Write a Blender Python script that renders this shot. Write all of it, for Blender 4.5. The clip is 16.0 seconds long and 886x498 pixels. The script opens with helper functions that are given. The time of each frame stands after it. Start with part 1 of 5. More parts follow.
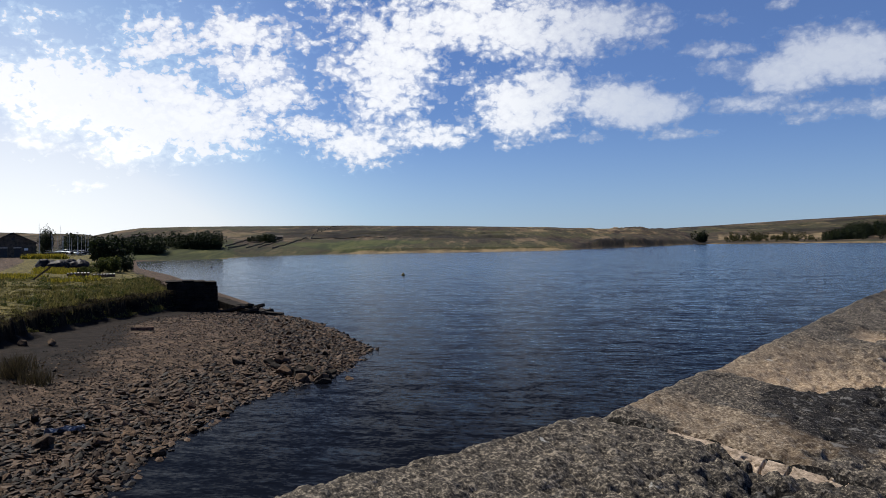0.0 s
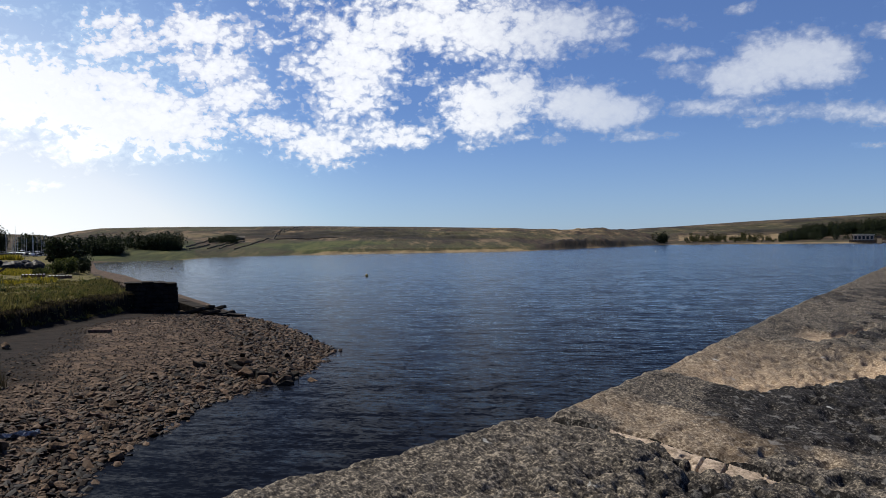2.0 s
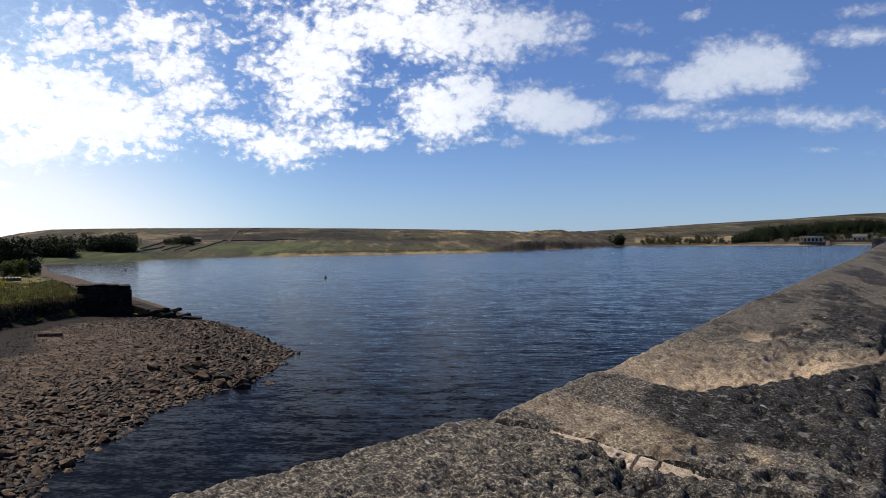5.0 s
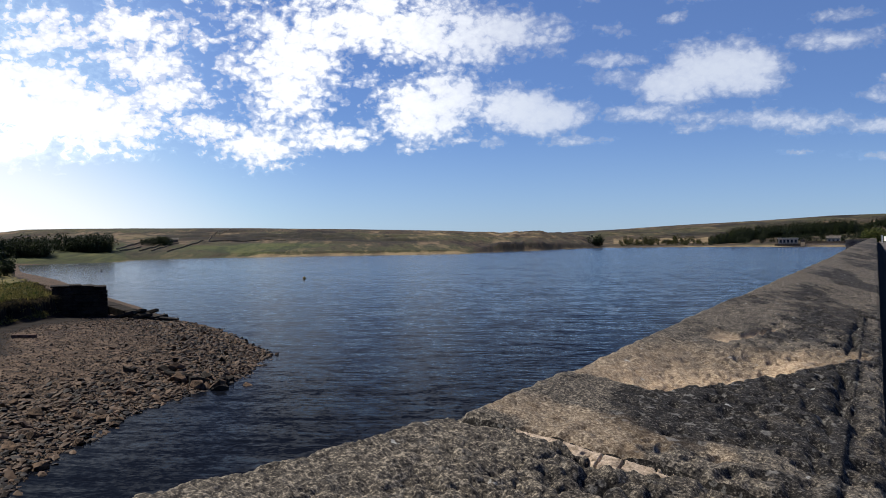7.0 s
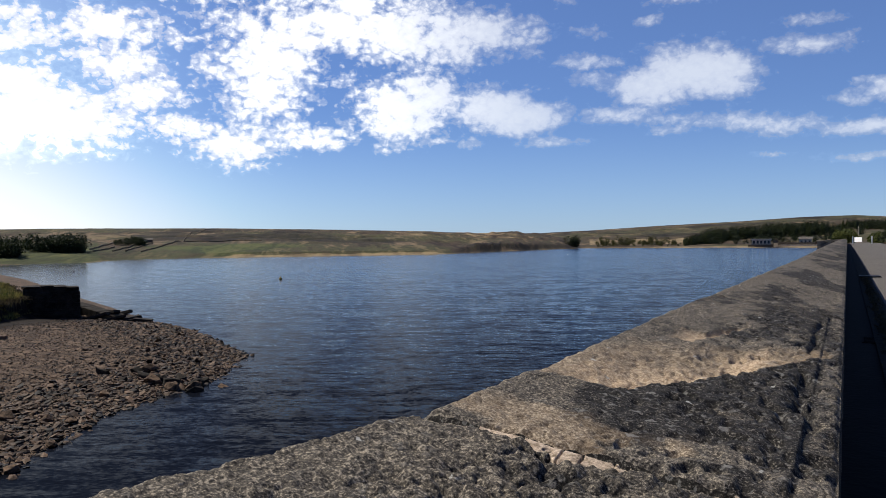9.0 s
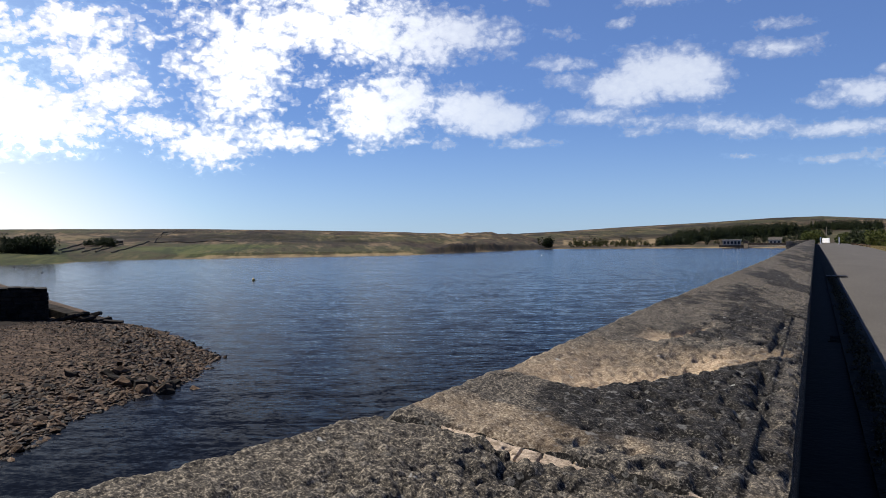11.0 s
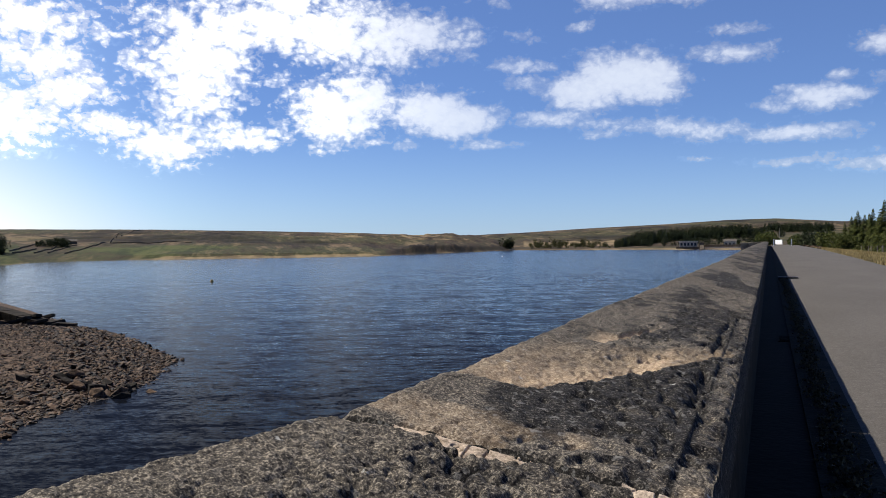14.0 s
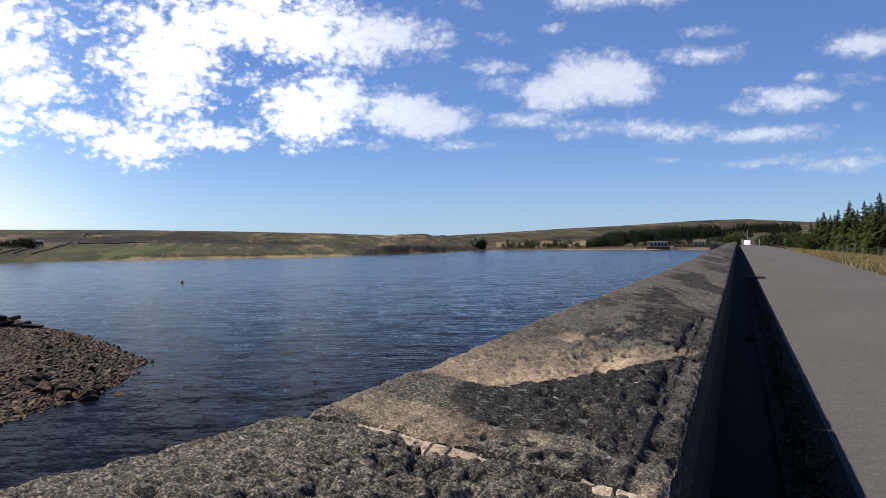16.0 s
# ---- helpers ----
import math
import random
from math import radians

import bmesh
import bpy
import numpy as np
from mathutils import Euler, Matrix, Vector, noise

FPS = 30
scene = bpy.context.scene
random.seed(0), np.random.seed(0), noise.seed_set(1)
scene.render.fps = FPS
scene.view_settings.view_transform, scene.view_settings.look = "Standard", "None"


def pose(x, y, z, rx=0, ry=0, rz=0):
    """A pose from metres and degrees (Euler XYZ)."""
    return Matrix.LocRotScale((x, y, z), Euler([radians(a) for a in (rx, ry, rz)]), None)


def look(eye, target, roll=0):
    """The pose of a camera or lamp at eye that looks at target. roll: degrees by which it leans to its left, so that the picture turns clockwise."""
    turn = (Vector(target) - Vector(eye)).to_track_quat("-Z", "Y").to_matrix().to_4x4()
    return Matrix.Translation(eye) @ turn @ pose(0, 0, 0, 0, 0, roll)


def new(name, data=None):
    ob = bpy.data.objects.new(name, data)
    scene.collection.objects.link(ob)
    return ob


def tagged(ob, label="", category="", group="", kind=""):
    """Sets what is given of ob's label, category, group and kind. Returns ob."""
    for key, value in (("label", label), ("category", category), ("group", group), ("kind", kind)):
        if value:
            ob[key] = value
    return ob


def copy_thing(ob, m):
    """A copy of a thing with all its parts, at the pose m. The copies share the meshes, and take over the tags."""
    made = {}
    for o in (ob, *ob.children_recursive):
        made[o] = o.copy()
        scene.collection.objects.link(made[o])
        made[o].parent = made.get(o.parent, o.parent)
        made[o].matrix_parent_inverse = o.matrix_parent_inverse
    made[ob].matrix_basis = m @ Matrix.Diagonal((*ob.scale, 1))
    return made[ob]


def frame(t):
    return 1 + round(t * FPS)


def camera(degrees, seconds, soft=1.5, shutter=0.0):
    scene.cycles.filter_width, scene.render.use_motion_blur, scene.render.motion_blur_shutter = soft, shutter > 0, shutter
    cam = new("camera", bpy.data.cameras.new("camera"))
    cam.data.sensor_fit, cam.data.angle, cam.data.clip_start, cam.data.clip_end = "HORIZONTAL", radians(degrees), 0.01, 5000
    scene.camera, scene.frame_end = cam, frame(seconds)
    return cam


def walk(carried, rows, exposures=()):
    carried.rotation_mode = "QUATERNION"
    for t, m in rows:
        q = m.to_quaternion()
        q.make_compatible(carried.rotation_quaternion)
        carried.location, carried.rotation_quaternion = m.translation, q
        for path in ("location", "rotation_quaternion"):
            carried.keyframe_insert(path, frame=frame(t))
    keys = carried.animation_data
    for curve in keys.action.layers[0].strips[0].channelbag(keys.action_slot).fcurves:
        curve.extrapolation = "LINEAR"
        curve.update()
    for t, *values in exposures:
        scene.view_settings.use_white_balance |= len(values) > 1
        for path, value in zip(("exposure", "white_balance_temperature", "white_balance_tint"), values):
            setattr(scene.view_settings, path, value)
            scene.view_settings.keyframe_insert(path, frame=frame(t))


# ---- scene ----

# ---------------------------------------------------------------- camera
cam = camera(58.5, 16.0, soft=0.9)
ROWS = [
    (0.0, -0.081, 0.004, 6.974, 36.22, -0.76, -0.57), (0.5, -0.076, 0.005, 6.973, 35.57, -0.76, -0.54),
    (1.0, -0.068, 0.004, 6.974, 34.91, -0.73, -0.52), (1.5, -0.061, 0.006, 6.977, 34.26, -0.73, -0.55),
    (2.0, -0.059, 0.014, 6.976, 33.61, -0.73, -0.55), (2.5, -0.055, 0.012, 6.975, 32.97, -0.71, -0.52),
    (3.0, -0.050, 0.011, 6.974, 32.42, -0.69, -0.48), (3.5, -0.046, 0.009, 6.973, 31.95, -0.69, -0.46),
    (4.0, -0.041, 0.010, 6.978, 31.51, -0.66, -0.48), (6.5, -0.018, 0.005, 6.981, 29.53, -0.60, -0.43),
    (7.0, -0.013, 0.008, 6.981, 29.18, -0.58, -0.41), (7.5, -0.007, 0.004, 6.982, 28.80, -0.58, -0.40),
    (8.0, -0.001, -0.002, 6.984, 28.40, -0.57, -0.37), (8.5, 0.007, -0.004, 6.983, 27.99, -0.56, -0.35),
    (9.0, 0.012, -0.004, 6.982, 27.53, -0.55, -0.34), (11.5, 0.041, -0.011, 6.984, 25.23, -0.50, -0.33),
    (12.0, 0.048, -0.025, 6.985, 24.79, -0.49, -0.29), (12.5, 0.049, -0.034, 6.986, 24.31, -0.47, -0.29),
    (13.0, 0.056, -0.042, 6.988, 23.84, -0.47, -0.31), (13.5, 0.067, -0.054, 6.991, 23.37, -0.46, -0.28),
    (14.0, 0.073, -0.062, 6.995, 22.85, -0.44, -0.27), (14.5, 0.073, -0.064, 6.996, 22.35, -0.43, -0.28),
    (15.0, 0.081, -0.069, 6.996, 21.87, -0.42, -0.26), (15.5, 0.085, -0.069, 6.995, 21.37, -0.41, -0.29),
    (16.0, 0.091, -0.070, 6.995, 20.88, -0.42, -0.28),
]


def aim(yaw, pitch, roll):
    """Eye turn: yaw to the left of +y, pitch up, roll leaning left, in degrees."""
    return pose(0, 0, 0, 0, 0, yaw) @ pose(0, 0, 0, 90 + pitch) @ pose(0, 0, 0, 0, 0, roll)


walk(cam, [(t, Matrix.Translation((x, y, z)) @ aim(a, p, r)) for t, x, y, z, a, p, r in ROWS],
     [(0.0, 0.14), (4.0, 0.24), (9.0, 0.38), (12.5, 0.46), (16.0, 0.50)])

# ---------------------------------------------------------------- light
SUN_AZ, SUN_EL = 93.0, 54.0          # degrees left of +y, and above the horizon
scene.view_settings.exposure = 0.0
world = bpy.data.worlds.new("world")
scene.world = world
world.use_nodes = True
wn, wl = world.node_tree.nodes, world.node_tree.links
sky = wn.new("ShaderNodeTexSky")
sky.sky_type, sky.sun_disc = "NISHITA", False
sky.sun_elevation, sky.sun_rotation = radians(SUN_EL), radians(-SUN_AZ)
sky.altitude, sky.air_density, sky.dust_density, sky.ozone_density = 300, 1.0, 0.1, 1.6
tint = wn.new("ShaderNodeMix")          # a clear, cold northern sky
tint.data_type, tint.blend_type = "RGBA", "MULTIPLY"
tint.inputs[0].default_value, tint.inputs[7].default_value = 1.0, (0.58, 0.82, 1.38, 1)
wl.new(sky.outputs[0], tint.inputs[6])
wl.new(tint.outputs[2], wn["Background"].inputs[0])
wn["Background"].inputs[1].default_value = 0.051

sun_data = bpy.data.lights.new("sun", "SUN")
sun_data.energy, sun_data.angle, sun_data.color = 5.0, radians(0.55), (1.0, 0.93, 0.82)
sun = new("sun", sun_data)
ca, ce = radians(SUN_AZ), radians(SUN_EL)
toward = Vector((-math.sin(ca) * math.cos(ce), math.cos(ca) * math.cos(ce), math.sin(ce)))
sun.matrix_world = look(toward * 300, (0, 0, 0))


# ---------------------------------------------------------------- number helpers
def lattice(ix, iy, seed):
    h = (ix.astype(np.int64) * 374761393 + iy.astype(np.int64) * 668265263 + seed * 974634777) & 0xFFFFFFFF
    h = ((h ^ (h >> 13)) * 1274126177) & 0xFFFFFFFF
    return ((h ^ (h >> 16)) & 0xFFFFFF) / float(0xFFFFFF)


def vnoise(x, y, seed=0):
    """Smooth value noise in 0..1."""
    x, y = np.asarray(x, float), np.asarray(y, float)
    ix, iy = np.floor(x), np.floor(y)
    fx, fy = x - ix, y - iy
    fx, fy = fx * fx * fx * (fx * (fx * 6 - 15) + 10), fy * fy * fy * (fy * (fy * 6 - 15) + 10)
    a, b = lattice(ix, iy, seed), lattice(ix + 1, iy, seed)
    c, d = lattice(ix, iy + 1, seed), lattice(ix + 1, iy + 1, seed)
    return (a * (1 - fx) + b * fx) * (1 - fy) + (c * (1 - fx) + d * fx) * fy


def fbm(x, y, seed=0, octaves=4, gain=0.5):
    total, amp, norm = 0.0, 1.0, 0.0
    for k in range(octaves):
        total = total + amp * vnoise(x * 2.03 ** k + 17.3 * k, y * 2.03 ** k - 9.1 * k, seed + k)
        norm, amp = norm + amp, amp * gain
    return total / norm


def cells(x, y, seed=0):
    """Distance to the nearest scattered point, one per unit cell, and that cell's own number in 0..1."""
    x, y = np.asarray(x, float), np.asarray(y, float)
    ix, iy = np.floor(x), np.floor(y)
    best, mark = np.full(x.shape, 9.0), np.zeros(x.shape)
    for dx in (-1, 0, 1):
        for dy in (-1, 0, 1):
            cx, cy = ix + dx, iy + dy
            d = np.hypot(cx + lattice(cx, cy, seed) - x, cy + lattice(cx, cy, seed + 7) - y)
            near = d < best
            best, mark = np.where(near, d, best), np.where(near, lattice(cx, cy, seed + 13), mark)
    return best, mark


def step(a, b, x):
    s = np.clip((np.asarray(x, float) - a) / (b - a), 0, 1)
    return s * s * (3 - 2 * s)


def to_line(x, y, line):
    """Distance to a polyline."""
    best = np.full(np.shape(x), 1e9)
    for (ax, ay), (bx, by) in zip(line, line[1:]):
        dx, dy = bx - ax, by - ay
        s = np.clip(((x - ax) * dx + (y - ay) * dy) / (dx * dx + dy * dy), 0, 1)
        best = np.minimum(best, np.hypot(x - ax - s * dx, y - ay - s * dy))
    return best


def inside(x, y, loop):
    odd = np.zeros(np.shape(x), bool)
    for (ax, ay), (bx, by) in zip(loop, loop[1:] + loop[:1]):
        if ay != by:
            odd ^= ((ay > y) != (by > y)) & (x < (bx - ax) * (y - ay) / (by - ay) + ax)
    return odd


# ---------------------------------------------------------------- materials
def material(name):
    m = bpy.data.materials.new(name)
    m.use_nodes = True
    return m, m.node_tree.nodes, m.node_tree.links, m.node_tree.nodes["Principled BSDF"]


def noise_node(n, l, coords, scale, detail=6.0, rough=0.6, stretch=None):
    t = n.new("ShaderNodeTexNoise")
    t.inputs["Scale"].default_value, t.inputs["Detail"].default_value, t.inputs["Roughness"].default_value = scale, detail, rough
    if stretch:
        mp = n.new("ShaderNodeMapping")
        mp.inputs["Scale"].default_value = stretch
        l.new(coords, mp.inputs["Vector"])
        coords = mp.outputs[0]
    l.new(coords, t.inputs["Vector"])
    return t.outputs["Fac"]


def ramp(n, l, fac, stops):
    r = n.new("ShaderNodeValToRGB")
    e = r.color_ramp.elements
    while len(e) < len(stops):
        e.new(0.5)
    for el, (p, c) in zip(e, stops):
        el.position, el.color = p, (*c, 1) if not np.isscalar(c) else (c, c, c, 1)
    l.new(fac, r.inputs[0])
    return r.outputs[0]


def blend(n, l, fac, a, b, mode="MIX"):
    m = n.new("ShaderNodeMix")
    m.data_type, m.blend_type = "RGBA", mode
    for sock, v in ((m.inputs[0], fac), (m.inputs[6], a), (m.inputs[7], b)):
        if isinstance(v, bpy.types.NodeSocket):
            l.new(v, sock)
        else:
            sock.default_value = v if np.isscalar(v) else (*v, 1)
    return m.outputs[2]


def bump(n, l, height, strength, distance, before=None):
    b = n.new("ShaderNodeBump")
    b.inputs["Strength"].default_value, b.inputs["Distance"].default_value = strength, distance
    l.new(height, b.inputs["Height"])
    if before:
        l.new(before, b.inputs["Normal"])
    return b.outputs[0]


def math_node(n, l, op, a, b=0.0):
    m = n.new("ShaderNodeMath")
    m.operation = op
    for sock, v in zip(m.inputs, (a, b)):
        if isinstance(v, bpy.types.NodeSocket):
            l.new(v, sock)
        else:
            sock.default_value = v
    return m.outputs[0]


def plain(name, dark, light, scale=6.0, rough=0.8, relief=0.3, depth=0.01, metal=0.0, per_object=0.0, fine=8.0):
    """A surface of two tones at two scales, with fine relief."""
    m, n, l, p = material(name)
    co = n.new("ShaderNodeTexCoord").outputs["Object"]
    a, b = noise_node(n, l, co, scale), noise_node(n, l, co, scale * fine, 8.0, 0.7)
    mixed = blend(n, l, 0.45, a, b)
    col = ramp(n, l, mixed, [(0.41, dark), (0.59, light)])
    if per_object:
        oi = n.new("ShaderNodeObjectInfo")
        v = ramp(n, l, oi.outputs["Random"], [(0, 1 - per_object), (1, 1.0)])
        col = blend(n, l, 1.0, col, v, "MULTIPLY")
    l.new(col, p.inputs["Base Color"])
    p.inputs["Roughness"].default_value, p.inputs["Metallic"].default_value = rough, metal
    p.inputs["Specular IOR Level"].default_value = 0.5 if metal or rough < 0.7 else 0.12
    grit = noise_node(n, l, co, scale * fine * 0.5, 2, 0.5)
    l.new(bump(n, l, grit, 1.0, relief * 0.8 / (scale * fine)), p.inputs["Normal"])
    return m


def attribute(n, name):
    a = n.new("ShaderNodeAttribute")
    a.attribute_name = name
    return a


def coping_material():
    """Gritstone: grey-brown, with black lichen, painted shade in pits and on sides, and bare buff stone where it has
    weathered out.
    """
    m, n, l, p = material("weathered_gritstone")
    co = n.new("ShaderNodeTexCoord").outputs["Object"]
    sep = n.new("ShaderNodeSeparateColor")
    l.new(attribute(n, "crust_and_shade").outputs["Color"], sep.inputs[0])
    big, mid = noise_node(n, l, co, 9, 5), noise_node(n, l, co, 70, 5, 0.68)
    fine, grit = noise_node(n, l, co, 240, 2, 0.65), noise_node(n, l, co, 460, 2, 0.6)
    grain = blend(n, l, 0.72, mid, blend(n, l, 0.35, fine, grit))
    body = ramp(n, l, grain, [(0.40, (0.008, 0.007, 0.006)), (0.46, (0.040, 0.035, 0.029)), (0.52, (0.080, 0.069, 0.054)), (0.585, (0.25, 0.215, 0.165))])
    crust_and_shade = ramp(n, l, grain, [(0.42, (0.0025, 0.0022, 0.002)), (0.5, (0.009, 0.008, 0.007)), (0.55, (0.030, 0.027, 0.023)), (0.60, (0.14, 0.127, 0.108))])
    bare = ramp(n, l, grain, [(0.39, (0.13, 0.085, 0.05)), (0.5, (0.32, 0.235, 0.15)), (0.60, (0.52, 0.42, 0.29))])
    how = math_node(n, l, "ADD", sep.outputs[0], math_node(n, l, "MULTIPLY", math_node(n, l, "SUBTRACT", mid, 0.5), 1.3))
    how = math_node(n, l, "ADD", how, math_node(n, l, "MULTIPLY", math_node(n, l, "SUBTRACT", big, 0.5), 1.6))
    dark = ramp(n, l, how, [(0.42, 0), (0.60, 1)])
    col = blend(n, l, dark, body, crust_and_shade)
    col = blend(n, l, sep.outputs[1], col, bare)
    # lichen: many small irregular grey discs on the crust, some larger ones anywhere
    warp = n.new("ShaderNodeTexNoise")
    warp.inputs["Scale"].default_value, warp.inputs["Detail"].default_value = 60, 4.0
    l.new(co, warp.inputs["Vector"])
    moved = n.new("ShaderNodeMixRGB")
    moved.blend_type, moved.inputs[0].default_value = "LINEAR_LIGHT", 0.012
    l.new(co, moved.inputs[1]), l.new(warp.outputs["Color"], moved.inputs[2])
    for scale, size, seldom, tone in ((62, 0.30, 0.52, (0.115, 0.112, 0.105)), (30, 0.27, 0.70, (0.16, 0.155, 0.145)), (21, 0.15, 0.82, (0.34, 0.34, 0.32))):
        v = n.new("ShaderNodeTexVoronoi")
        v.inputs["Scale"].default_value = scale
        l.new(moved.outputs[0], v.inputs["Vector"])
        own = n.new("ShaderNodeSeparateColor")
        l.new(v.outputs["Color"], own.inputs[0])
        disc = ramp(n, l, v.outputs["Distance"], [(size * 0.85, 0.75), (size, 0)])
        disc = math_node(n, l, "MULTIPLY", disc, math_node(n, l, "GREATER_THAN", own.outputs[0], seldom))
        disc = math_node(n, l, "MULTIPLY", disc, ramp(n, l, fine, [(0.36, 0.25), (0.5, 1.0)]))
        if scale > 25:
            disc = math_node(n, l, "MULTIPLY", disc, math_node(n, l, "ADD", 0.15, math_node(n, l, "MULTIPLY", sep.outputs[0], 0.85)))
        col = blend(n, l, disc, col, tone)
    l.new(col, p.inputs["Base Color"])
    p.inputs["Roughness"].default_value = 0.9
    p.inputs["Specular IOR Level"].default_value = 0.2
    nb = bump(n, l, mid, 1.0, 0.0022)
    nb = bump(n, l, fine, 1.0, 0.0014, nb)
    l.new(bump(n, l, grit, 1.0, 0.0006, nb), p.inputs["Normal"])
    return m


WIND = 26.0                  # degrees left of +y: the way the waves run


def water_material():
    """Dark peaty water; its facets lean by several sizes of wave, calmer in the lee of the bank."""
    m, n, l, p = material("lake_water")
    co = n.new("ShaderNodeTexCoord").outputs["Object"]
    turn = n.new("ShaderNodeMapping")
    turn.inputs["Rotation"].default_value = (0, 0, radians(-WIND))
    l.new(co, turn.inputs["Vector"])

    def vector(op, a, b):
        v = n.new("ShaderNodeVectorMath")
        v.operation = op
        for sock, val in zip(v.inputs, (a, b)):
            if isinstance(val, bpy.types.NodeSocket):
                l.new(val, sock)
            else:
                sock.default_value = val
        return v.outputs[0]

    def waves(scale, stretch, lean, detail=2.0, cross=0.45):
        fac = noise_node(n, l, turn.outputs[0], scale, detail, 0.5, stretch)
        return vector("MULTIPLY", vector("SUBTRACT", fac.node.outputs["Color"], (0.5, 0.5, 0.5)), (lean * cross, lean, 0))

    xyz = n.new("ShaderNodeSeparateXYZ")
    l.new(co, xyz.inputs[0])
    lee = math_node(n, l, "DIVIDE", math_node(n, l, "MULTIPLY", xyz.outputs[0], -1.0), math_node(n, l, "ADD", xyz.outputs[1], 25.0))
    calm = ramp(n, l, math_node(n, l, "MULTIPLY", lee, 0.5), [(0.16, 1.0), (0.28, 0.74), (0.42, 0.48), (0.58, 0.38)])
    gust = ramp(n, l, noise_node(n, l, turn.outputs[0], 0.03, 4, 0.55, (0.4, 1.6, 1)), [(0.3, 0.72), (0.7, 1.12)])
    rough_water = math_node(n, l, "MULTIPLY", calm, gust)
    lean = vector("ADD", waves(0.62, (0.42, 1.35, 1), 0.26), waves(2.3, (0.5, 1.25, 1), 0.38))
    lean = vector("ADD", lean, waves(7.0, (0.7, 1.1, 1), 0.40, 3.0, 0.9))
    scaled = n.new("ShaderNodeVectorMath")
    scaled.operation = "SCALE"
    l.new(lean, scaled.inputs[0]), l.new(rough_water, scaled.inputs["Scale"])
    back = n.new("ShaderNodeVectorRotate")
    back.rotation_type = "Z_AXIS"
    back.inputs["Angle"].default_value = radians(WIND)
    l.new(scaled.outputs[0], back.inputs["Vector"])
    face = vector("NORMALIZE", vector("ADD", back.outputs[0], (0, 0, 1)), (0, 0, 0))
    body, gloss, fr, mx = n.new("ShaderNodeBsdfDiffuse"), n.new("ShaderNodeBsdfGlossy"), n.new("ShaderNodeFresnel"), n.new("ShaderNodeMixShader")
    body.inputs[0].default_value = (0.004, 0.005, 0.008, 1)
    gloss.inputs[0].default_value, gloss.inputs["Roughness"].default_value = (0.90, 0.94, 1.0, 1), 0.12
    fr.inputs["IOR"].default_value = 1.17
    for node in (gloss, fr):
        l.new(face, node.inputs["Normal"])
    l.new(math_node(n, l, "POWER", fr.outputs[0], 1.92), mx.inputs[0])
    l.new(body.outputs[0], mx.inputs[1]), l.new(gloss.outputs[0], mx.inputs[2])
    l.new(mx.outputs[0], n["Material Output"].inputs[0])
    n.remove(p)
    return m


def ground_material():
    """One skin for all the land: r shingle, g turf, b bare soil darkened for the bank's shade; the rest is moor."""
    m, n, l, p = material("moor_and_shore")
    co = n.new("ShaderNodeTexCoord").outputs["Object"]
    at = attribute(n, "cover")
    sep = n.new("ShaderNodeSeparateColor")
    l.new(at.outputs["Color"], sep.inputs[0])
    at2 = attribute(n, "field")
    sep2 = n.new("ShaderNodeSeparateColor")
    l.new(at2.outputs["Color"], sep2.inputs[0])
    slope = n.new("ShaderNodeMapping")
    slope.inputs["Rotation"].default_value = (0, 0, radians(-36))
    l.new(co, slope.inputs["Vector"])
    far, mid = noise_node(n, l, slope.outputs[0], 0.030, 8, 0.72, (1.0, 0.22, 1)), noise_node(n, l, slope.outputs[0], 0.12, 6, 0.75, (1.0, 0.15, 1))
    near, fine = noise_node(n, l, co, 1.4, 6, 0.65), noise_node(n, l, co, 14, 5, 0.7)
    moor = ramp(n, l, blend(n, l, 0.45, far, mid), [(0.40, (0.006, 0.005, 0.003)), (0.445, (0.026, 0.018, 0.011)), (0.475, (0.060, 0.040, 0.025)), (0.50, (0.020, 0.023, 0.010)), (0.53, (0.056, 0.041, 0.024)), (0.58, (0.14, 0.10, 0.06))])
    green = ramp(n, l, mid, [(0.44, (0.020, 0.030, 0.008)), (0.56, (0.056, 0.066, 0.019))])
    straw = ramp(n, l, mid, [(0.44, (0.11, 0.082, 0.045)), (0.56, (0.22, 0.165, 0.09))])
    peat = ramp(n, l, mid, [(0.44, (0.003, 0.0025, 0.002)), (0.58, (0.014, 0.010, 0.006))])
    col = blend(n, l, sep2.outputs[0], moor, green)
    col = blend(n, l, sep2.outputs[1], col, straw)
    col = blend(n, l, sep2.outputs[2], col, peat)
    shingle = ramp(n, l, blend(n, l, 0.55, near, fine), [(0.42, (0.013, 0.009, 0.006)), (0.5, (0.058, 0.039, 0.026)), (0.58, (0.135, 0.094, 0.064))])
    turf = ramp(n, l, blend(n, l, 0.5, near, fine), [(0.42, (0.024, 0.022, 0.008)), (0.5, (0.080, 0.070, 0.021)), (0.58, (0.18, 0.145, 0.05))])
    # Near-black: bare soil with the shade under the bank put into it.
    shaded_earth = ramp(n, l, blend(n, l, 0.5, near, fine), [(0.42, (0.003, 0.0022, 0.0016)), (0.58, (0.018, 0.012, 0.008))])
    col = blend(n, l, sep.outputs[0], col, shingle)
    col = blend(n, l, sep.outputs[1], col, turf)
    col = blend(n, l, sep.outputs[2], col, shaded_earth)
    l.new(col, p.inputs["Base Color"])
    p.inputs["Roughness"].default_value = 0.95
    p.inputs["Specular IOR Level"].default_value = 0.15
    nb = bump(n, l, near, 0.6, 0.10)
    l.new(bump(n, l, fine, 0.8, 0.012, nb), p.inputs["Normal"])
    return m


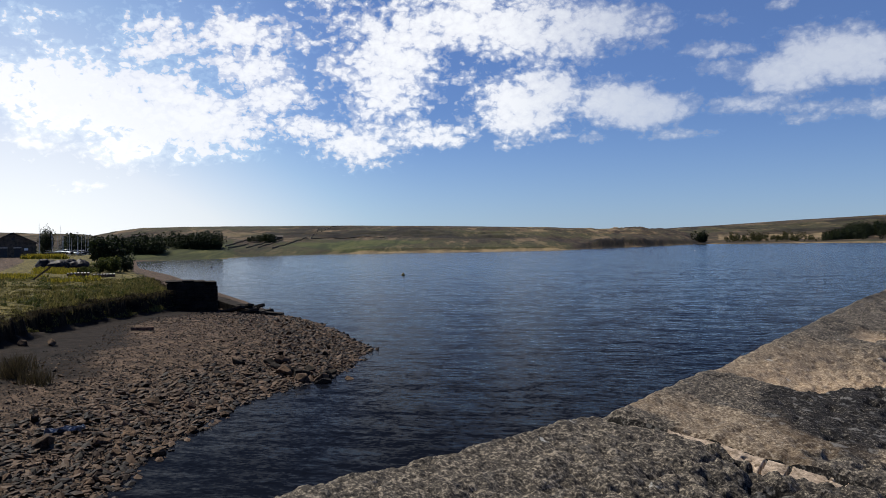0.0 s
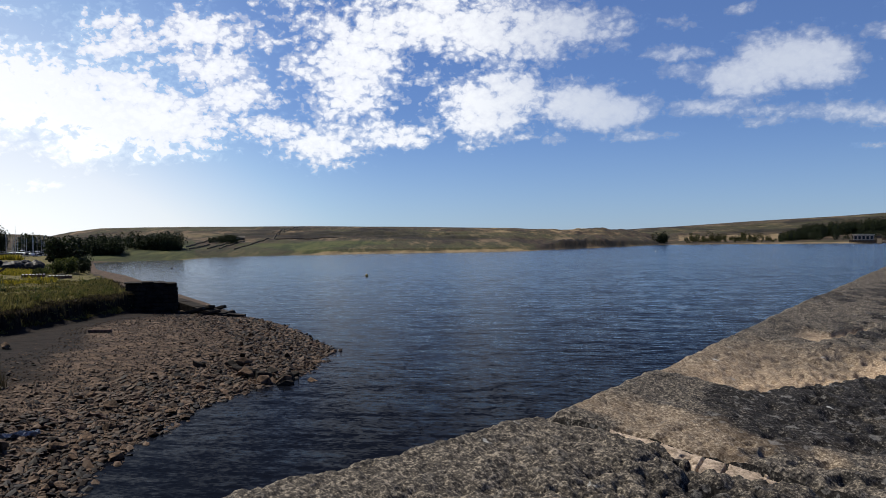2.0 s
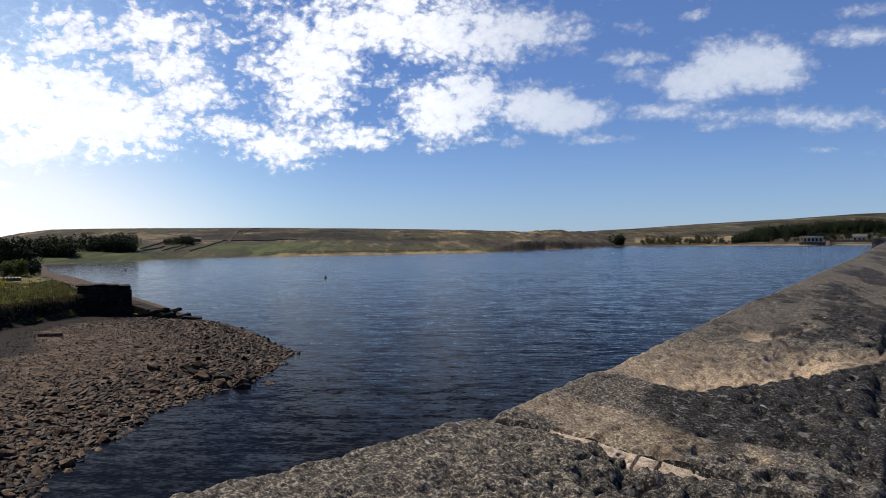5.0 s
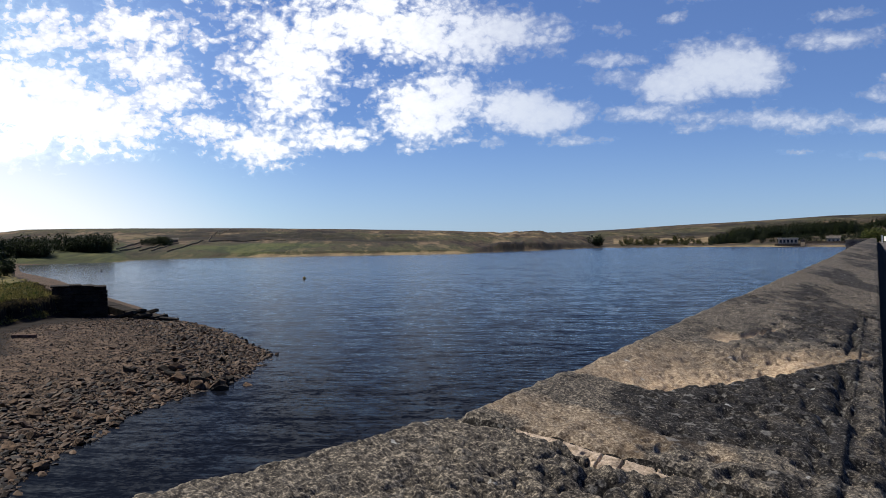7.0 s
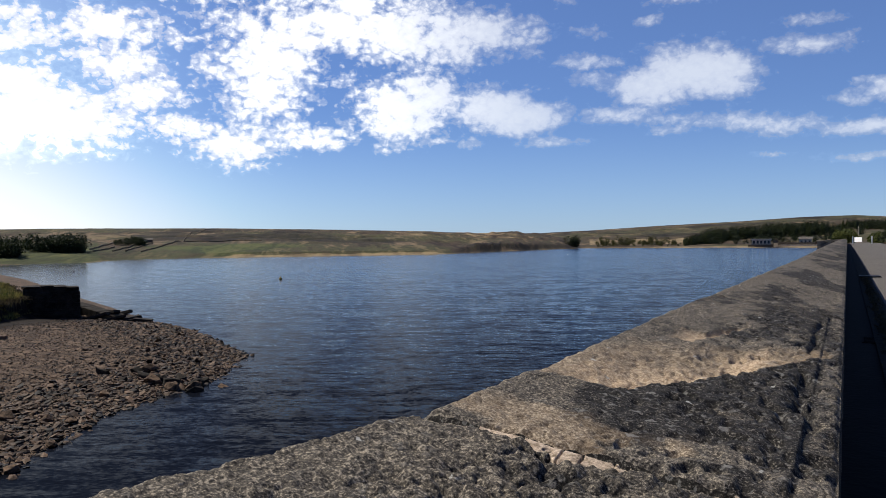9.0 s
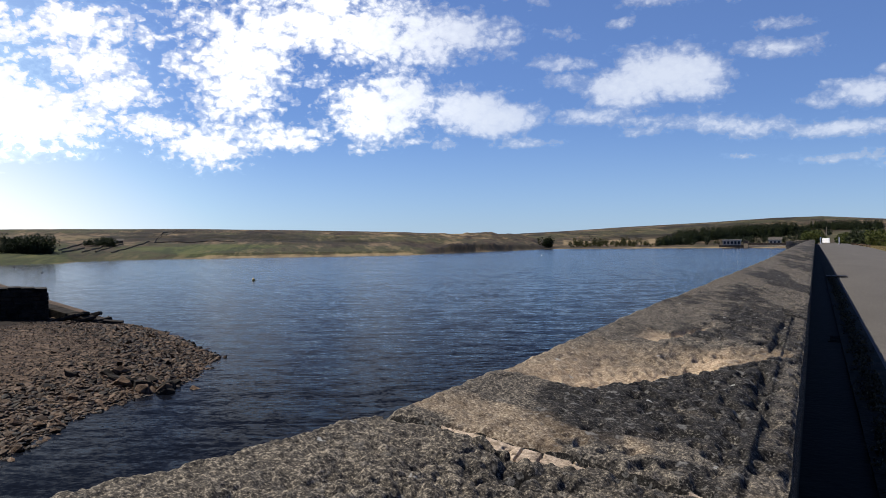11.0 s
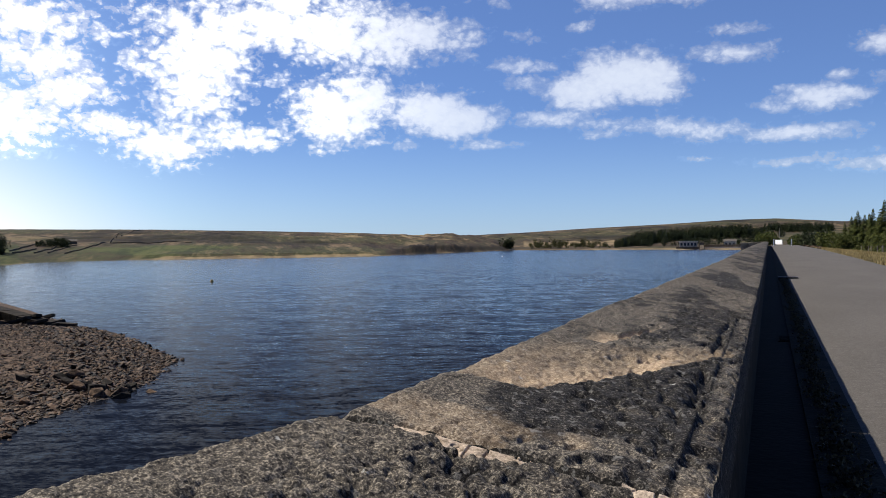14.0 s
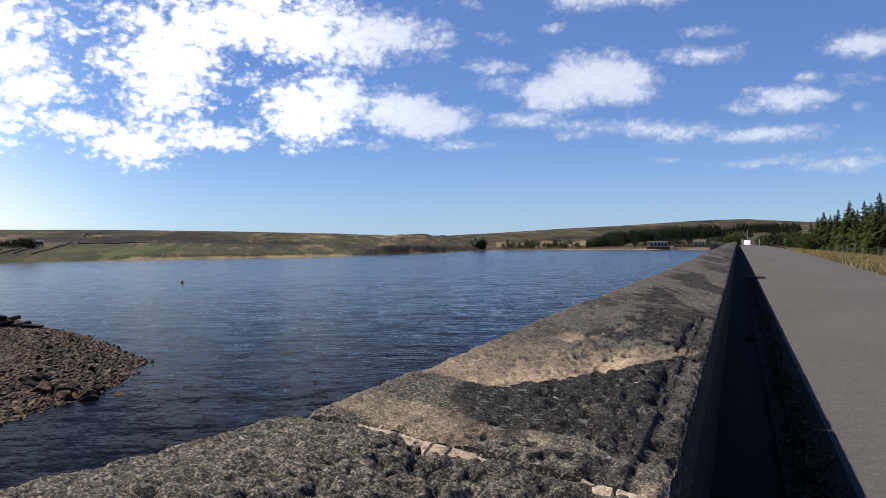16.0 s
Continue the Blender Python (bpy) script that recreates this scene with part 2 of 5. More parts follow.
def asphalt_material():
    """Worn grey asphalt: pale and dark chippings, with faint large patches."""
    m, n, l, p = material("worn_asphalt")
    co = n.new("ShaderNodeTexCoord").outputs["Object"]
    chips, grit = noise_node(n, l, co, 55, 3, 0.7), noise_node(n, l, co, 16, 4, 0.7)
    patch = noise_node(n, l, co, 0.5, 5, 0.6, (1.0, 0.35, 1))
    col = ramp(n, l, blend(n, l, 0.4, chips, grit), [(0.40, (0.066, 0.060, 0.053)), (0.49, (0.082, 0.074, 0.066)), (0.54, (0.090, 0.082, 0.073)), (0.62, (0.125, 0.114, 0.102))])
    col = blend(n, l, 1.0, col, ramp(n, l, patch, [(0.35, 0.88), (0.65, 1.06)]), "MULTIPLY")
    l.new(col, p.inputs["Base Color"])
    p.inputs["Roughness"].default_value = 0.9
    p.inputs["Specular IOR Level"].default_value = 0.2
    l.new(bump(n, l, chips, 1.0, 0.004), p.inputs["Normal"])
    return m


def cloud_material():
    """A far veil of cloud: clear where it is thin, sunlit white where it is thick; small curds, softer to the east."""
    m, n, l, p = material("cloud_veil")
    at = attribute(n, "cover")
    co = attribute(n, "place").outputs["Vector"]
    soft = attribute(n, "soft").outputs["Fac"]
    puff = noise_node(n, l, co, 0.58, 9, 0.57, (0.8, 1.2, 1))
    warp = n.new("ShaderNodeTexNoise")
    warp.inputs["Scale"].default_value, warp.inputs["Detail"].default_value = 1.2, 4.0
    l.new(co, warp.inputs["Vector"])
    moved = n.new("ShaderNodeMixRGB")
    moved.blend_type, moved.inputs[0].default_value = "ADD", 0.9
    l.new(co, moved.inputs[1]), l.new(warp.outputs["Color"], moved.inputs[2])
    curds = n.new("ShaderNodeTexVoronoi")
    curds.feature, curds.inputs["Scale"].default_value, curds.inputs["Smoothness"].default_value = "SMOOTH_F1", 1.5, 0.6
    curds.inputs["Detail"].default_value = 2.0
    l.new(moved.outputs[0], curds.inputs["Vector"])
    curd = math_node(n, l, "SUBTRACT", 0.42, curds.outputs["Distance"])
    size = math_node(n, l, "SUBTRACT", 1.0, math_node(n, l, "MULTIPLY", soft, 0.45))
    d = math_node(n, l, "ADD", math_node(n, l, "MULTIPLY", math_node(n, l, "SUBTRACT", puff, 0.5), 1.5), math_node(n, l, "MULTIPLY", curd, 0.75))
    d = math_node(n, l, "ADD", at.outputs["Fac"], math_node(n, l, "MULTIPLY", d, size))
    crisp = ramp(n, l, d, [(0.0, 0), (0.28, 0.26), (0.60, 0.74), (1.0, 0.95)])
    faint = ramp(n, l, d, [(0.0, 0), (0.32, 0.22), (0.68, 0.58), (1.0, 0.74)])
    thick = blend(n, l, soft, crisp, faint)
    veil = attribute(n, "veil").outputs["Fac"]
    haze = ramp(n, l, veil, [(0.12, (0.47, 0.67, 1.0)), (0.36, (0.62, 0.82, 1.0)), (0.65, (0.97, 0.99, 1.0))])
    tone = ramp(n, l, d, [(0.2, (0.90, 0.95, 1.0)), (0.55, (1.0, 1.0, 1.0)), (1.0, (0.88, 0.90, 0.93))])
    tone = blend(n, l, 1.0, tone, ramp(n, l, soft, [(0, (1.0, 1.0, 1.0)), (1, (0.74, 0.77, 0.82))]), "MULTIPLY")
    tone = blend(n, l, math_node(n, l, "GREATER_THAN", thick, veil), haze, tone)
    thick = math_node(n, l, "MAXIMUM", thick, math_node(n, l, "ADD", veil, math_node(n, l, "MULTIPLY", thick, 0.45)))
    thick = math_node(n, l, "MINIMUM", thick, 0.98)
    em, tr, mx = n.new("ShaderNodeEmission"), n.new("ShaderNodeBsdfTransparent"), n.new("ShaderNodeMixShader")
    l.new(tone, em.inputs[0])
    em.inputs[1].default_value = CLOUD_LIGHT
    l.new(thick, mx.inputs[0]), l.new(tr.outputs[0], mx.inputs[1]), l.new(em.outputs[0], mx.inputs[2])
    l.new(mx.outputs[0], n["Material Output"].inputs[0])
    return m


CLOUD_LIGHT = 1.02
M_COPING, M_WATER, M_GROUND, M_CLOUD = coping_material(), water_material(), ground_material(), cloud_material()
M_ROAD = asphalt_material()
# Near-black: the wall's shade on face, channel and strip put into their colours.
M_WALL = plain("shaded_dam_masonry", (0.004, 0.0035, 0.003), (0.022, 0.018, 0.014), 3.0, 0.9, 0.5, 0.02)
M_KERB = plain("shaded_channel", (0.003, 0.003, 0.0025), (0.008, 0.0075, 0.006), 4.0, 0.9, 0.3, 0.006)
M_MOSS_SHADE = plain("shaded_moss_and_dirt", (0.004, 0.004, 0.003), (0.030, 0.023, 0.013), 6.0, 0.95, 0.8, fine=10)
M_MORTAR = plain("pale_lime_mortar", (0.15, 0.115, 0.08), (0.52, 0.42, 0.32), 26.0, 0.9, 0.6, 0.006)
M_DRESSED = plain("weathered_dressed_stone", (0.09, 0.075, 0.055), (0.30, 0.25, 0.19), 1.5, 0.9, 0.4, 0.02)
# Dark tone for the bar that replaces a post's shadow.
M_SHADOW_BAR = plain("shadow_bar_dark", (0.02, 0.02, 0.02), (0.06, 0.055, 0.05), 10.0, 0.6, 0.3, 0.004, 0.7)


# ---------------------------------------------------------------- mesh helpers
def mesh_from(name, verts, faces, mat=None, smooth=False):
    me = bpy.data.meshes.new(name)
    me.from_pydata(verts, [], faces)
    if mat:
        me.materials.append(mat)
    if smooth:
        me.shade_smooth()
    return me


def grid_mesh(name, X, Y, Z, mat, smooth=True):
    """A sheet from three equal two-dimensional arrays."""
    r, c = X.shape
    v = np.stack([X, Y, Z], -1).reshape(-1, 3)
    k = np.arange(r * c).reshape(r, c)
    f = np.stack([k[:-1, :-1], k[:-1, 1:], k[1:, 1:], k[1:, :-1]], -1).reshape(-1, 4)
    me = bpy.data.meshes.new(name)
    me.vertices.add(len(v))
    me.vertices.foreach_set("co", v.ravel())
    me.loops.add(f.size)
    me.loops.foreach_set("vertex_index", f.ravel())
    me.polygons.add(len(f))
    me.polygons.foreach_set("loop_start", np.arange(len(f)) * 4)
    me.update(calc_edges=True)
    me.materials.append(mat)
    if smooth:
        me.shade_smooth()
    return me


def paint(me, name, rgb):
    a = me.color_attributes.new(name, "FLOAT_COLOR", "POINT")
    a.data.foreach_set("color", np.concatenate([rgb, np.ones((len(rgb), 1))], 1).ravel())


def from_bm(name, bm, mat):
    me = bpy.data.meshes.new(name)
    bm.to_mesh(me)
    bm.free()
    me.materials.append(mat)
    return me


def part(name, bm, mat, parent, label=""):
    ob = new(name, bm if isinstance(bm, bpy.types.Mesh) else from_bm(name, bm, mat))
    ob.parent = parent
    if label:
        tagged(ob, label)
    return ob


def add_box(bm, x0, x1, y0, y1, z0, z1, bevel=0.0):
    made = bmesh.ops.create_cube(bm, size=1, matrix=Matrix.Translation(((x0 + x1) / 2, (y0 + y1) / 2, (z0 + z1) / 2)) @ Matrix.Diagonal((x1 - x0, y1 - y0, z1 - z0, 1)))
    if bevel:
        edges = {e for v in made["verts"] for e in v.link_edges}
        bmesh.ops.bevel(bm, geom=list(edges), offset=bevel, segments=2, affect="EDGES", profile=0.5)
    return bm


def box(x0, x1, y0, y1, z0, z1, bevel=0.0):
    return add_box(bmesh.new(), x0, x1, y0, y1, z0, z1, bevel)


def empty(name, x=0, y=0, z=0, rz=0):
    ob = new(name)
    ob.matrix_basis = pose(x, y, z, 0, 0, rz)
    return ob


# ---------------------------------------------------------------- the lie of the land
SHORE = [(-3, -60), (-5, -30), (-10, -8), (-15.5, 3), (-20.4, 11.7), (-23.3, 15.6), (-27.2, 22.3), (-29, 30.1), (-33.5, 37.7), (-47.8, 47.1), (-57.4, 50.7),
         (-70.7, 59.1), (-89.9, 69.3), (-142, 98.4), (-186.5, 119.9), (-262, 167)]
LIP = [(-14, -60), (-22, -20), (-36, 6), (-46.3, 20.3), (-49, 23.6), (-51.8, 26.8), (-53.6, 29.2), (-54.8, 31.3), (-55.8, 33.4), (-57.2, 36), (-59.4, 39.8), (-62.2, 43.2), (-67, 45.5),
       (-80, 53), (-100, 64), (-147, 90), (-192, 112), (-265, 160)]
LAND_LOOP = SHORE + [(-700, 200), (-700, -400), (-3, -400)]
LIP_LOOP = LIP + [(-700, 190), (-700, -400), (-14, -400)]
WALL_BEND = -0.008           # the parapet's drift to the left per metre
WALL_END = 222.0
ROAD_Z = 5.65


def camber(y):
    """The crest of the dam rises a little towards its middle."""
    return 0.20 * (1 - np.exp(-np.maximum(y - 10, 0) / 40))



def polar_table(az, table):
    a, v = zip(*table)
    return np.interp(az, a, v)


FAR_SHORE = [(-60, 226), (-8, 226), (0.72, 640), (0.85, 700), (5, 760), (18, 730), (21, 600), (23.5, 535), (27.5, 436), (34, 408), (42, 391), (48, 372), (50.6, 350), (51.6, 327), (57.5, 305), (75, 300), (120, 300)]
MOOR_LINE = [(14, -1.0), (17.3, -0.35), (18.2, -0.1), (19.2, 0.3), (20.5, 0.5), (22.3, 0.64), (24, 0.6), (27, 0.66), (35.5, 0.85), (42, 0.94), (45, 1.0), (50, 1.0), (54, 0.98), (57, 0.92), (58.3, 0.74), (59.5, 0.48), (61, 0.2), (70, -0.3), (120, -0.3)]
EAST_LINE = [(-60, 0.9), (-10, 1.2), (-3.9, 1.29), (0, 1.54), (3, 1.48), (7, 1.24), (12.5, 0.99), (17, 0.72), (19.7, 0.6), (22, 0.45), (30, 0.3), (120, 0.3)]
WEST_LINE = [(52, -4), (56, -0.6), (57, 0.15), (59.8, 0.4), (61.6, 0.47), (63.5, 0.58), (65.5, 0.66), (72, 0.8), (120, 0.8)]


def land(x, y):
    """Height of the ground, in metres above the water."""
    az, r = np.degrees(np.arctan2(-x, y)), np.hypot(x, y)
    z = np.full(np.shape(x), -2.5)
    # shore, beach and the bank with its flat top
    d = to_line(x, y, SHORE) * np.where(inside(x, y, LAND_LOOP), 1, -1)
    dl = to_line(x, y, LIP) * np.where(inside(x, y, LIP_LOOP), 1, -1)
    wob = fbm(x * 0.5, y * 0.5, 5, 4) - 0.5
    beach = np.minimum(0.085 * d, 0.95 + 0.004 * d) + 0.12 * wob * step(0, 6, d) + 0.05 * (fbm(x * 2.5, y * 2.5, 8, 3) - 0.5) * step(-1, 2, d)
    beach = np.where(d < 0, np.maximum(0.16 * d, -2.5), beach)
    edge = dl + 2.3 * (fbm(x * 0.45, y * 0.45, 3, 3) - 0.5) + 0.5 * (fbm(x * 1.7, y * 1.7, 4, 3) - 0.5)
    top = 2.75 + 0.35 * step(0, 14, dl) + 0.25 * (fbm(x * 0.12, y * 0.12, 21, 3) - 0.5) + 0.42 * (fbm(x * 0.8, y * 0.8, 22, 3) - 0.5) * (1 - step(20, 40, dl)) - 0.25 * (1 - step(-0.2, 1.6, edge))
    shore_land = beach + (np.maximum(top, beach) - beach) * ((0.22 * step(-0.9, -0.1, edge) + 0.10 * step(-4.5, -1.0, edge) * (1 - step(22, 32, y))) + (0.78 - 0.10 * (1 - step(22, 32, y))) * step(-0.12, 0.16, edge))
    z = np.maximum(z, shore_land)
    # far shores and hills
    rs = polar_table(az, FAR_SHORE) * (1 + 0.02 * (fbm(az * 0.6, az * 0.0, 31, 3) - 0.5))
    for line, ridge, start, power in ((MOOR_LINE, 950.0, rs, 0.75), (EAST_LINE, 1900.0, np.where(az < 18, rs, 740), 1.35), (WEST_LINE, 720.0, np.full(np.shape(x), 330.0), 0.9)):
        zr = 7 + ridge * np.tan(np.radians(polar_table(az, line))) + (2.6 * (fbm(az * 2.3, az * 0, 45, 3) - 0.5) * step(18.5, 20, az) * (1 - step(25, 27, az)) if line is MOOR_LINE else 0)
        s = (r - start) / (ridge - start)
        rough = ((fbm(x * 0.012, y * 0.012, 41, 4) - 0.5) * 6 + (fbm(x * 0.04, y * 0.04, 43, 4) - 0.5) * 4.5) * np.clip(s * 3, 0, 1) * np.clip((1 - s) * 4, 0, 1)
        base = np.where(az < 0.75, ROAD_Z - 0.3, 0.7)
        rise = base + (zr - base) * np.clip(s, 0, 1) ** power + rough
        rise = np.where(s < 0, base + s * (ridge - start) * 0.08, rise) - np.maximum(r - ridge, 0) * 0.01
        rise = np.where(s < 0, np.where(az > 0.75, np.minimum(rise, 0.7), base), rise)
        z = np.maximum(z, np.where(polar_table(az, line) < -0.4, -3.0, rise))
    off = r - rs
    far = (r > 300) & (az > 16)
    strand = step(27.2, 28.5, az) * (1 - step(42, 46, az))
    z = np.where(far & (off > 0), z + strand * (0.35 * step(0, 3, off) + 0.45 * step(4, 5, off + 3 * (fbm(az * 7, az * 0, 33, 3) - 0.5))), z)
    scarp = step(18.0, 19.2, az) * (1 - step(24.5, 27.0, az))
    z = np.where(far & (off > 0), z + scarp * np.interp(az, [18, 20.5, 23.5, 27], [1.0, 1.7, 3.6, 2.6]) * step(1, 9 + 14 * fbm(az * 3.1, az * 0, 34, 3), off) * (1 - step(25, 120, off)) * (0.6 + 0.8 * fbm(az * 5, off * 0.03, 35, 4)), z)
    # the dam's crest and its grassed back slope
    xw = x - WALL_BEND * y
    crest = ROAD_Z + camber(y) - 0.03 - np.maximum(xw - 8, 0) * 0.09 + 0.10 * (fbm(x * 0.35, y * 0.35, 51, 3) - 0.5) * step(4.8, 6.2, xw)
    crest = np.maximum(crest, 3.2)
    on_dam = (xw > -0.28) & (y < WALL_END + 25) & (y > -300)
    z = np.where(on_dam, crest, z)
    return z


AZ = np.concatenate([np.arange(-180, -14, 1.5), np.arange(-14, -1.2, 0.25), np.arange(-1.2, 1.4, 0.05), np.arange(1.4, 72, 0.14), np.arange(72, 180.1, 1.5)])
RR = np.concatenate([[0.05, 0.2, 0.35, 0.6, 1, 1.6, 2.4, 3.5, 5, 7, 9, 11, 13], np.arange(15, 88, 0.28), np.arange(88, 384, 2.4), np.arange(384, 450, 0.9), np.arange(450, 800, 5), np.arange(800, 2000, 13), [2100, 2400, 3000, 4000, 4800]])
A2, R2 = np.meshgrid(np.radians(AZ), RR)
GX, GY = -np.sin(A2) * R2, np.cos(A2) * R2
GZ = land(GX, GY)
ground_me = grid_mesh("ground", GX, GY, GZ, M_GROUND)


def ground_cover(x, y, z):
    az, r = np.degrees(np.arctan2(-x, y)), np.hypot(x, y)
    d = to_line(x, y, SHORE) * np.where(inside(x, y, LAND_LOOP), 1, -1)
    dl = to_line(x, y, LIP) * np.where(inside(x, y, LIP_LOOP), 1, -1)
    edge = dl + 2.3 * (fbm(x * 0.45, y * 0.45, 3, 3) - 0.5) + 0.5 * (fbm(x * 1.7, y * 1.7, 4, 3) - 0.5)
    n1, n2 = fbm(x * 0.25, y * 0.25, 61, 4), fbm(x * 0.03, y * 0.03, 62, 4)
    near = r < 300
    shingle = np.where(near & (dl < 0.2) & (x < -1), 1.0, 0.0)
    yard = near & (az > 61.2 + 6 * (n1 - 0.5)) & (dl > 17)
    shingle = np.where(yard, 1.0, shingle)
    turf = np.where(near & (edge > 0.16) & (x < -1) & ~yard, 1.0, 0.0)
    # Reaches metres out over the beach to carry the bank's shade as well.
    shaded_earth = np.where(near & (dl < 2) & (x < -1), step(-4.4 - 4.2 * (1 - step(24, 34, y)), -3.0 - 3.4 * (1 - step(24, 34, y)), edge + 2.2 * (n1 - 0.5)) * (1 - step(0.12, 0.3, edge)), 0.0)
    verge = (x > 0) & (r < 300)
    straw_v = np.where(verge, 0.55 + 0.45 * step(0.45, 0.6, n1), 0)
    rs = polar_table(az, FAR_SHORE)
    off = r - rs
    far = (r > 300) & (x < 2)
    strand = far & (off < np.interp(az, [0, 8, 17, 18, 27, 28, 42, 44, 60], [40, 34, 10, -5, -5, 1.5, 1.1, -8, -8]) * (0.75 + 0.5 * n2))
    green = np.where(far & (az > 27) & (az < 51), (1 - step(30, 90, off + 90 * (n2 - 0.5))) * (0.35 + 0.6 * step(0.42, 0.6, fbm(x * 0.02, y * 0.012, 66, 4))), 0)
    green = np.maximum(green, np.where(far & (az >= 51), 0.8 * (1 - step(60, 120, off)), 0))
    green = np.maximum(green, np.where(r > 500, step(0.52, 0.62, fbm(x * 0.006, y * 0.004, 63, 4)) * 0.3, 0))
    straw = np.maximum(straw_v, np.where(strand, 0.9, 0))
    straw = np.maximum(straw, np.where(far & (az > 9) & (az < 17) & (off > 150) & (off < 420 + 60 * n2), 0.95, 0))
    straw = np.maximum(straw, np.where(far & (r > 640), 0.9 * step(0.44, 0.56, fbm(x * 0.03, y * 0.02, 67, 4)) * (step(21.8, 22.6, az) * (1 - step(25.4, 26.4, az)) + step(27.8, 28.3, az) * (1 - step(29.8, 30.4, az))) * step(690, 740, r), 0))
    peat = np.where(far, (1 - step(30, 60, off + 60 * (n2 - 0.5))) * step(17, 18, az) * (1 - step(25.5, 28.0, az + 3 * (n2 - 0.5))) * (0.35 + 0.65 * step(0.36, 0.52, fbm(az * 2.2, off * 0.02, 68, 4))), 0)
    peat = np.maximum(peat, np.where((r > 500) & far, 0.75 * step(0.55, 0.66, fbm(x * 0.011, y * 0.007, 64, 4)), 0))
    return np.stack([shingle, turf, shaded_earth], -1).reshape(-1, 3), np.stack([green, straw, peat], -1).reshape(-1, 3)


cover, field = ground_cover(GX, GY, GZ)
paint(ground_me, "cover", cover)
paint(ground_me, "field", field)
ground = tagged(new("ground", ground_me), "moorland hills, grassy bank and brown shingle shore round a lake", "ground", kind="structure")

WX, WY = np.meshgrid(np.linspace(-1200, 20, 40), np.linspace(-100, 1300, 40))
water = tagged(new("water", grid_mesh("water", WX, WY, WX * 0, M_WATER)), "dark blue rippled reservoir water", "water", kind="structure")

# ---------------------------------------------------------------- sky with clouds
WEST_BANK = [(61.8, 9.6, 3.8, 2.13, 1.0), (57.7, 9.3, 5.5, 2.02, 1.0), (54.1, 8.2, 4.5, 1.7, 1.0), (57.7, 6.4, 2.2, 1.05, 0.9), (63.4, 10.7, 2.0, 1.39, 0.8), (53.0, 6.1, 2.7, 0.54, 0.7),
             (63.5, 6.7, 1.5, 0.5, 0.6), (64.0, 14.1, 1.9, 0.84, 0.6), (60.4, 14.9, 2.1, 0.69, 0.35), (60.7, 3.7, 1.5, 0.26, 0.4), (59.0, 2.5, 1.1, 0.15, 0.3)]
FLEECE = [(56.2, 13.5, 2.2, 1.62, 0.75), (54.0, 13.4, 1.5, 1.09, 0.75), (50.6, 14.2, 2.7, 1.11, 0.85), (49.9, 12.0, 2.7, 1.06, 0.85), (47.1, 14.3, 1.6, 1.12, 0.6), (45.9, 13.6, 1.0, 0.57, 0.6),
          (48.3, 10.3, 2.0, 1.08, 0.9), (45.8, 9.8, 1.0, 0.47, 0.7), (50.3, 8.3, 2.7, 0.97, 0.8), (45.1, 15.3, 0.8, 0.3, 0.5), (51.7, 15.6, 0.8, 0.44, 0.6), (57.6, 12.3, 1.1, 0.72, 0.5),
          (51.0, 9.4, 1.5, 0.76, 0.6), (46.5, 16.4, 0.8, 0.29, 0.6)]
MIDDLE_BANK = [(41.5, 15.0, 2.0, 0.75, 0.8), (39.9, 12.6, 2.9, 2.68, 0.9), (40.3, 10.2, 2.4, 1.57, 0.85), (43.6, 12.1, 1.6, 1.15, 0.6), (37.9, 14.9, 2.4, 1.88, 0.85), (34.2, 15.4, 3.2, 1.68, 0.95),
               (30.5, 14.9, 3.6, 1.87, 0.9), (27.3, 14.6, 3.2, 1.68, 0.85), (24.2, 14.8, 2.3, 1.11, 0.8), (22.2, 14.7, 1.9, 0.92, 0.6), (28.9, 12.8, 3.2, 0.76, 0.6), (35.4, 12.9, 2.4, 0.77, 0.4),
               (34.6, 11.4, 1.2, 0.47, 0.5), (45.2, 7.8, 2.8, 0.87, 0.8), (42.0, 6.8, 2.4, 1.12, 0.9), (42.0, 5.8, 1.2, 0.4, 0.7), (37.9, 7.6, 3.3, 0.8, 0.75), (34.7, 7.8, 2.4, 0.56, 0.6),
               (21.9, 13.3, 1.5, 0.37, 0.4)]
EAST_HEAPS = [(30.4, 9.5, 2.6, 1.65, 1.0), (28.6, 10.2, 2.0, 1.36, 0.9), (30.6, 7.9, 2.0, 0.64, 0.7), (31.4, 6.9, 2.0, 0.4, 0.6), (29.0, 7.2, 2.4, 0.32, 0.5), (23.8, 9.5, 2.3, 1.08, 1.0),
              (21.9, 8.8, 2.3, 0.85, 0.95), (25.0, 10.1, 1.4, 0.54, 0.8), (19.8, 9.4, 1.5, 0.53, 0.5), (19.4, 7.1, 1.7, 0.23, 0.6), (27.0, 7.2, 2.8, 0.32, 0.4), (17.2, 12.6, 1.6, 0.44, 0.6),
              (16.8, 11.4, 1.3, 0.44, 0.5), (15.2, 12.4, 0.7, 0.29, 0.4)]
EAST_DRIFT = [(12.4, 10.9, 2.3, 1.07, 0.9), (10.1, 11.6, 2.6, 1.22, 1.0), (7.8, 11.2, 1.6, 1.2, 0.9), (12.8, 9.9, 2.0, 0.43, 0.7), (14.9, 8.9, 2.4, 0.52, 0.6), (11.4, 8.5, 2.3, 0.36, 0.5),
              (9.1, 8.0, 2.5, 0.36, 0.5), (11.1, 7.6, 1.7, 0.25, 0.5), (17.0, 14.6, 1.4, 0.36, 0.4), (13.1, 15.1, 0.7, 0.28, 0.5)]
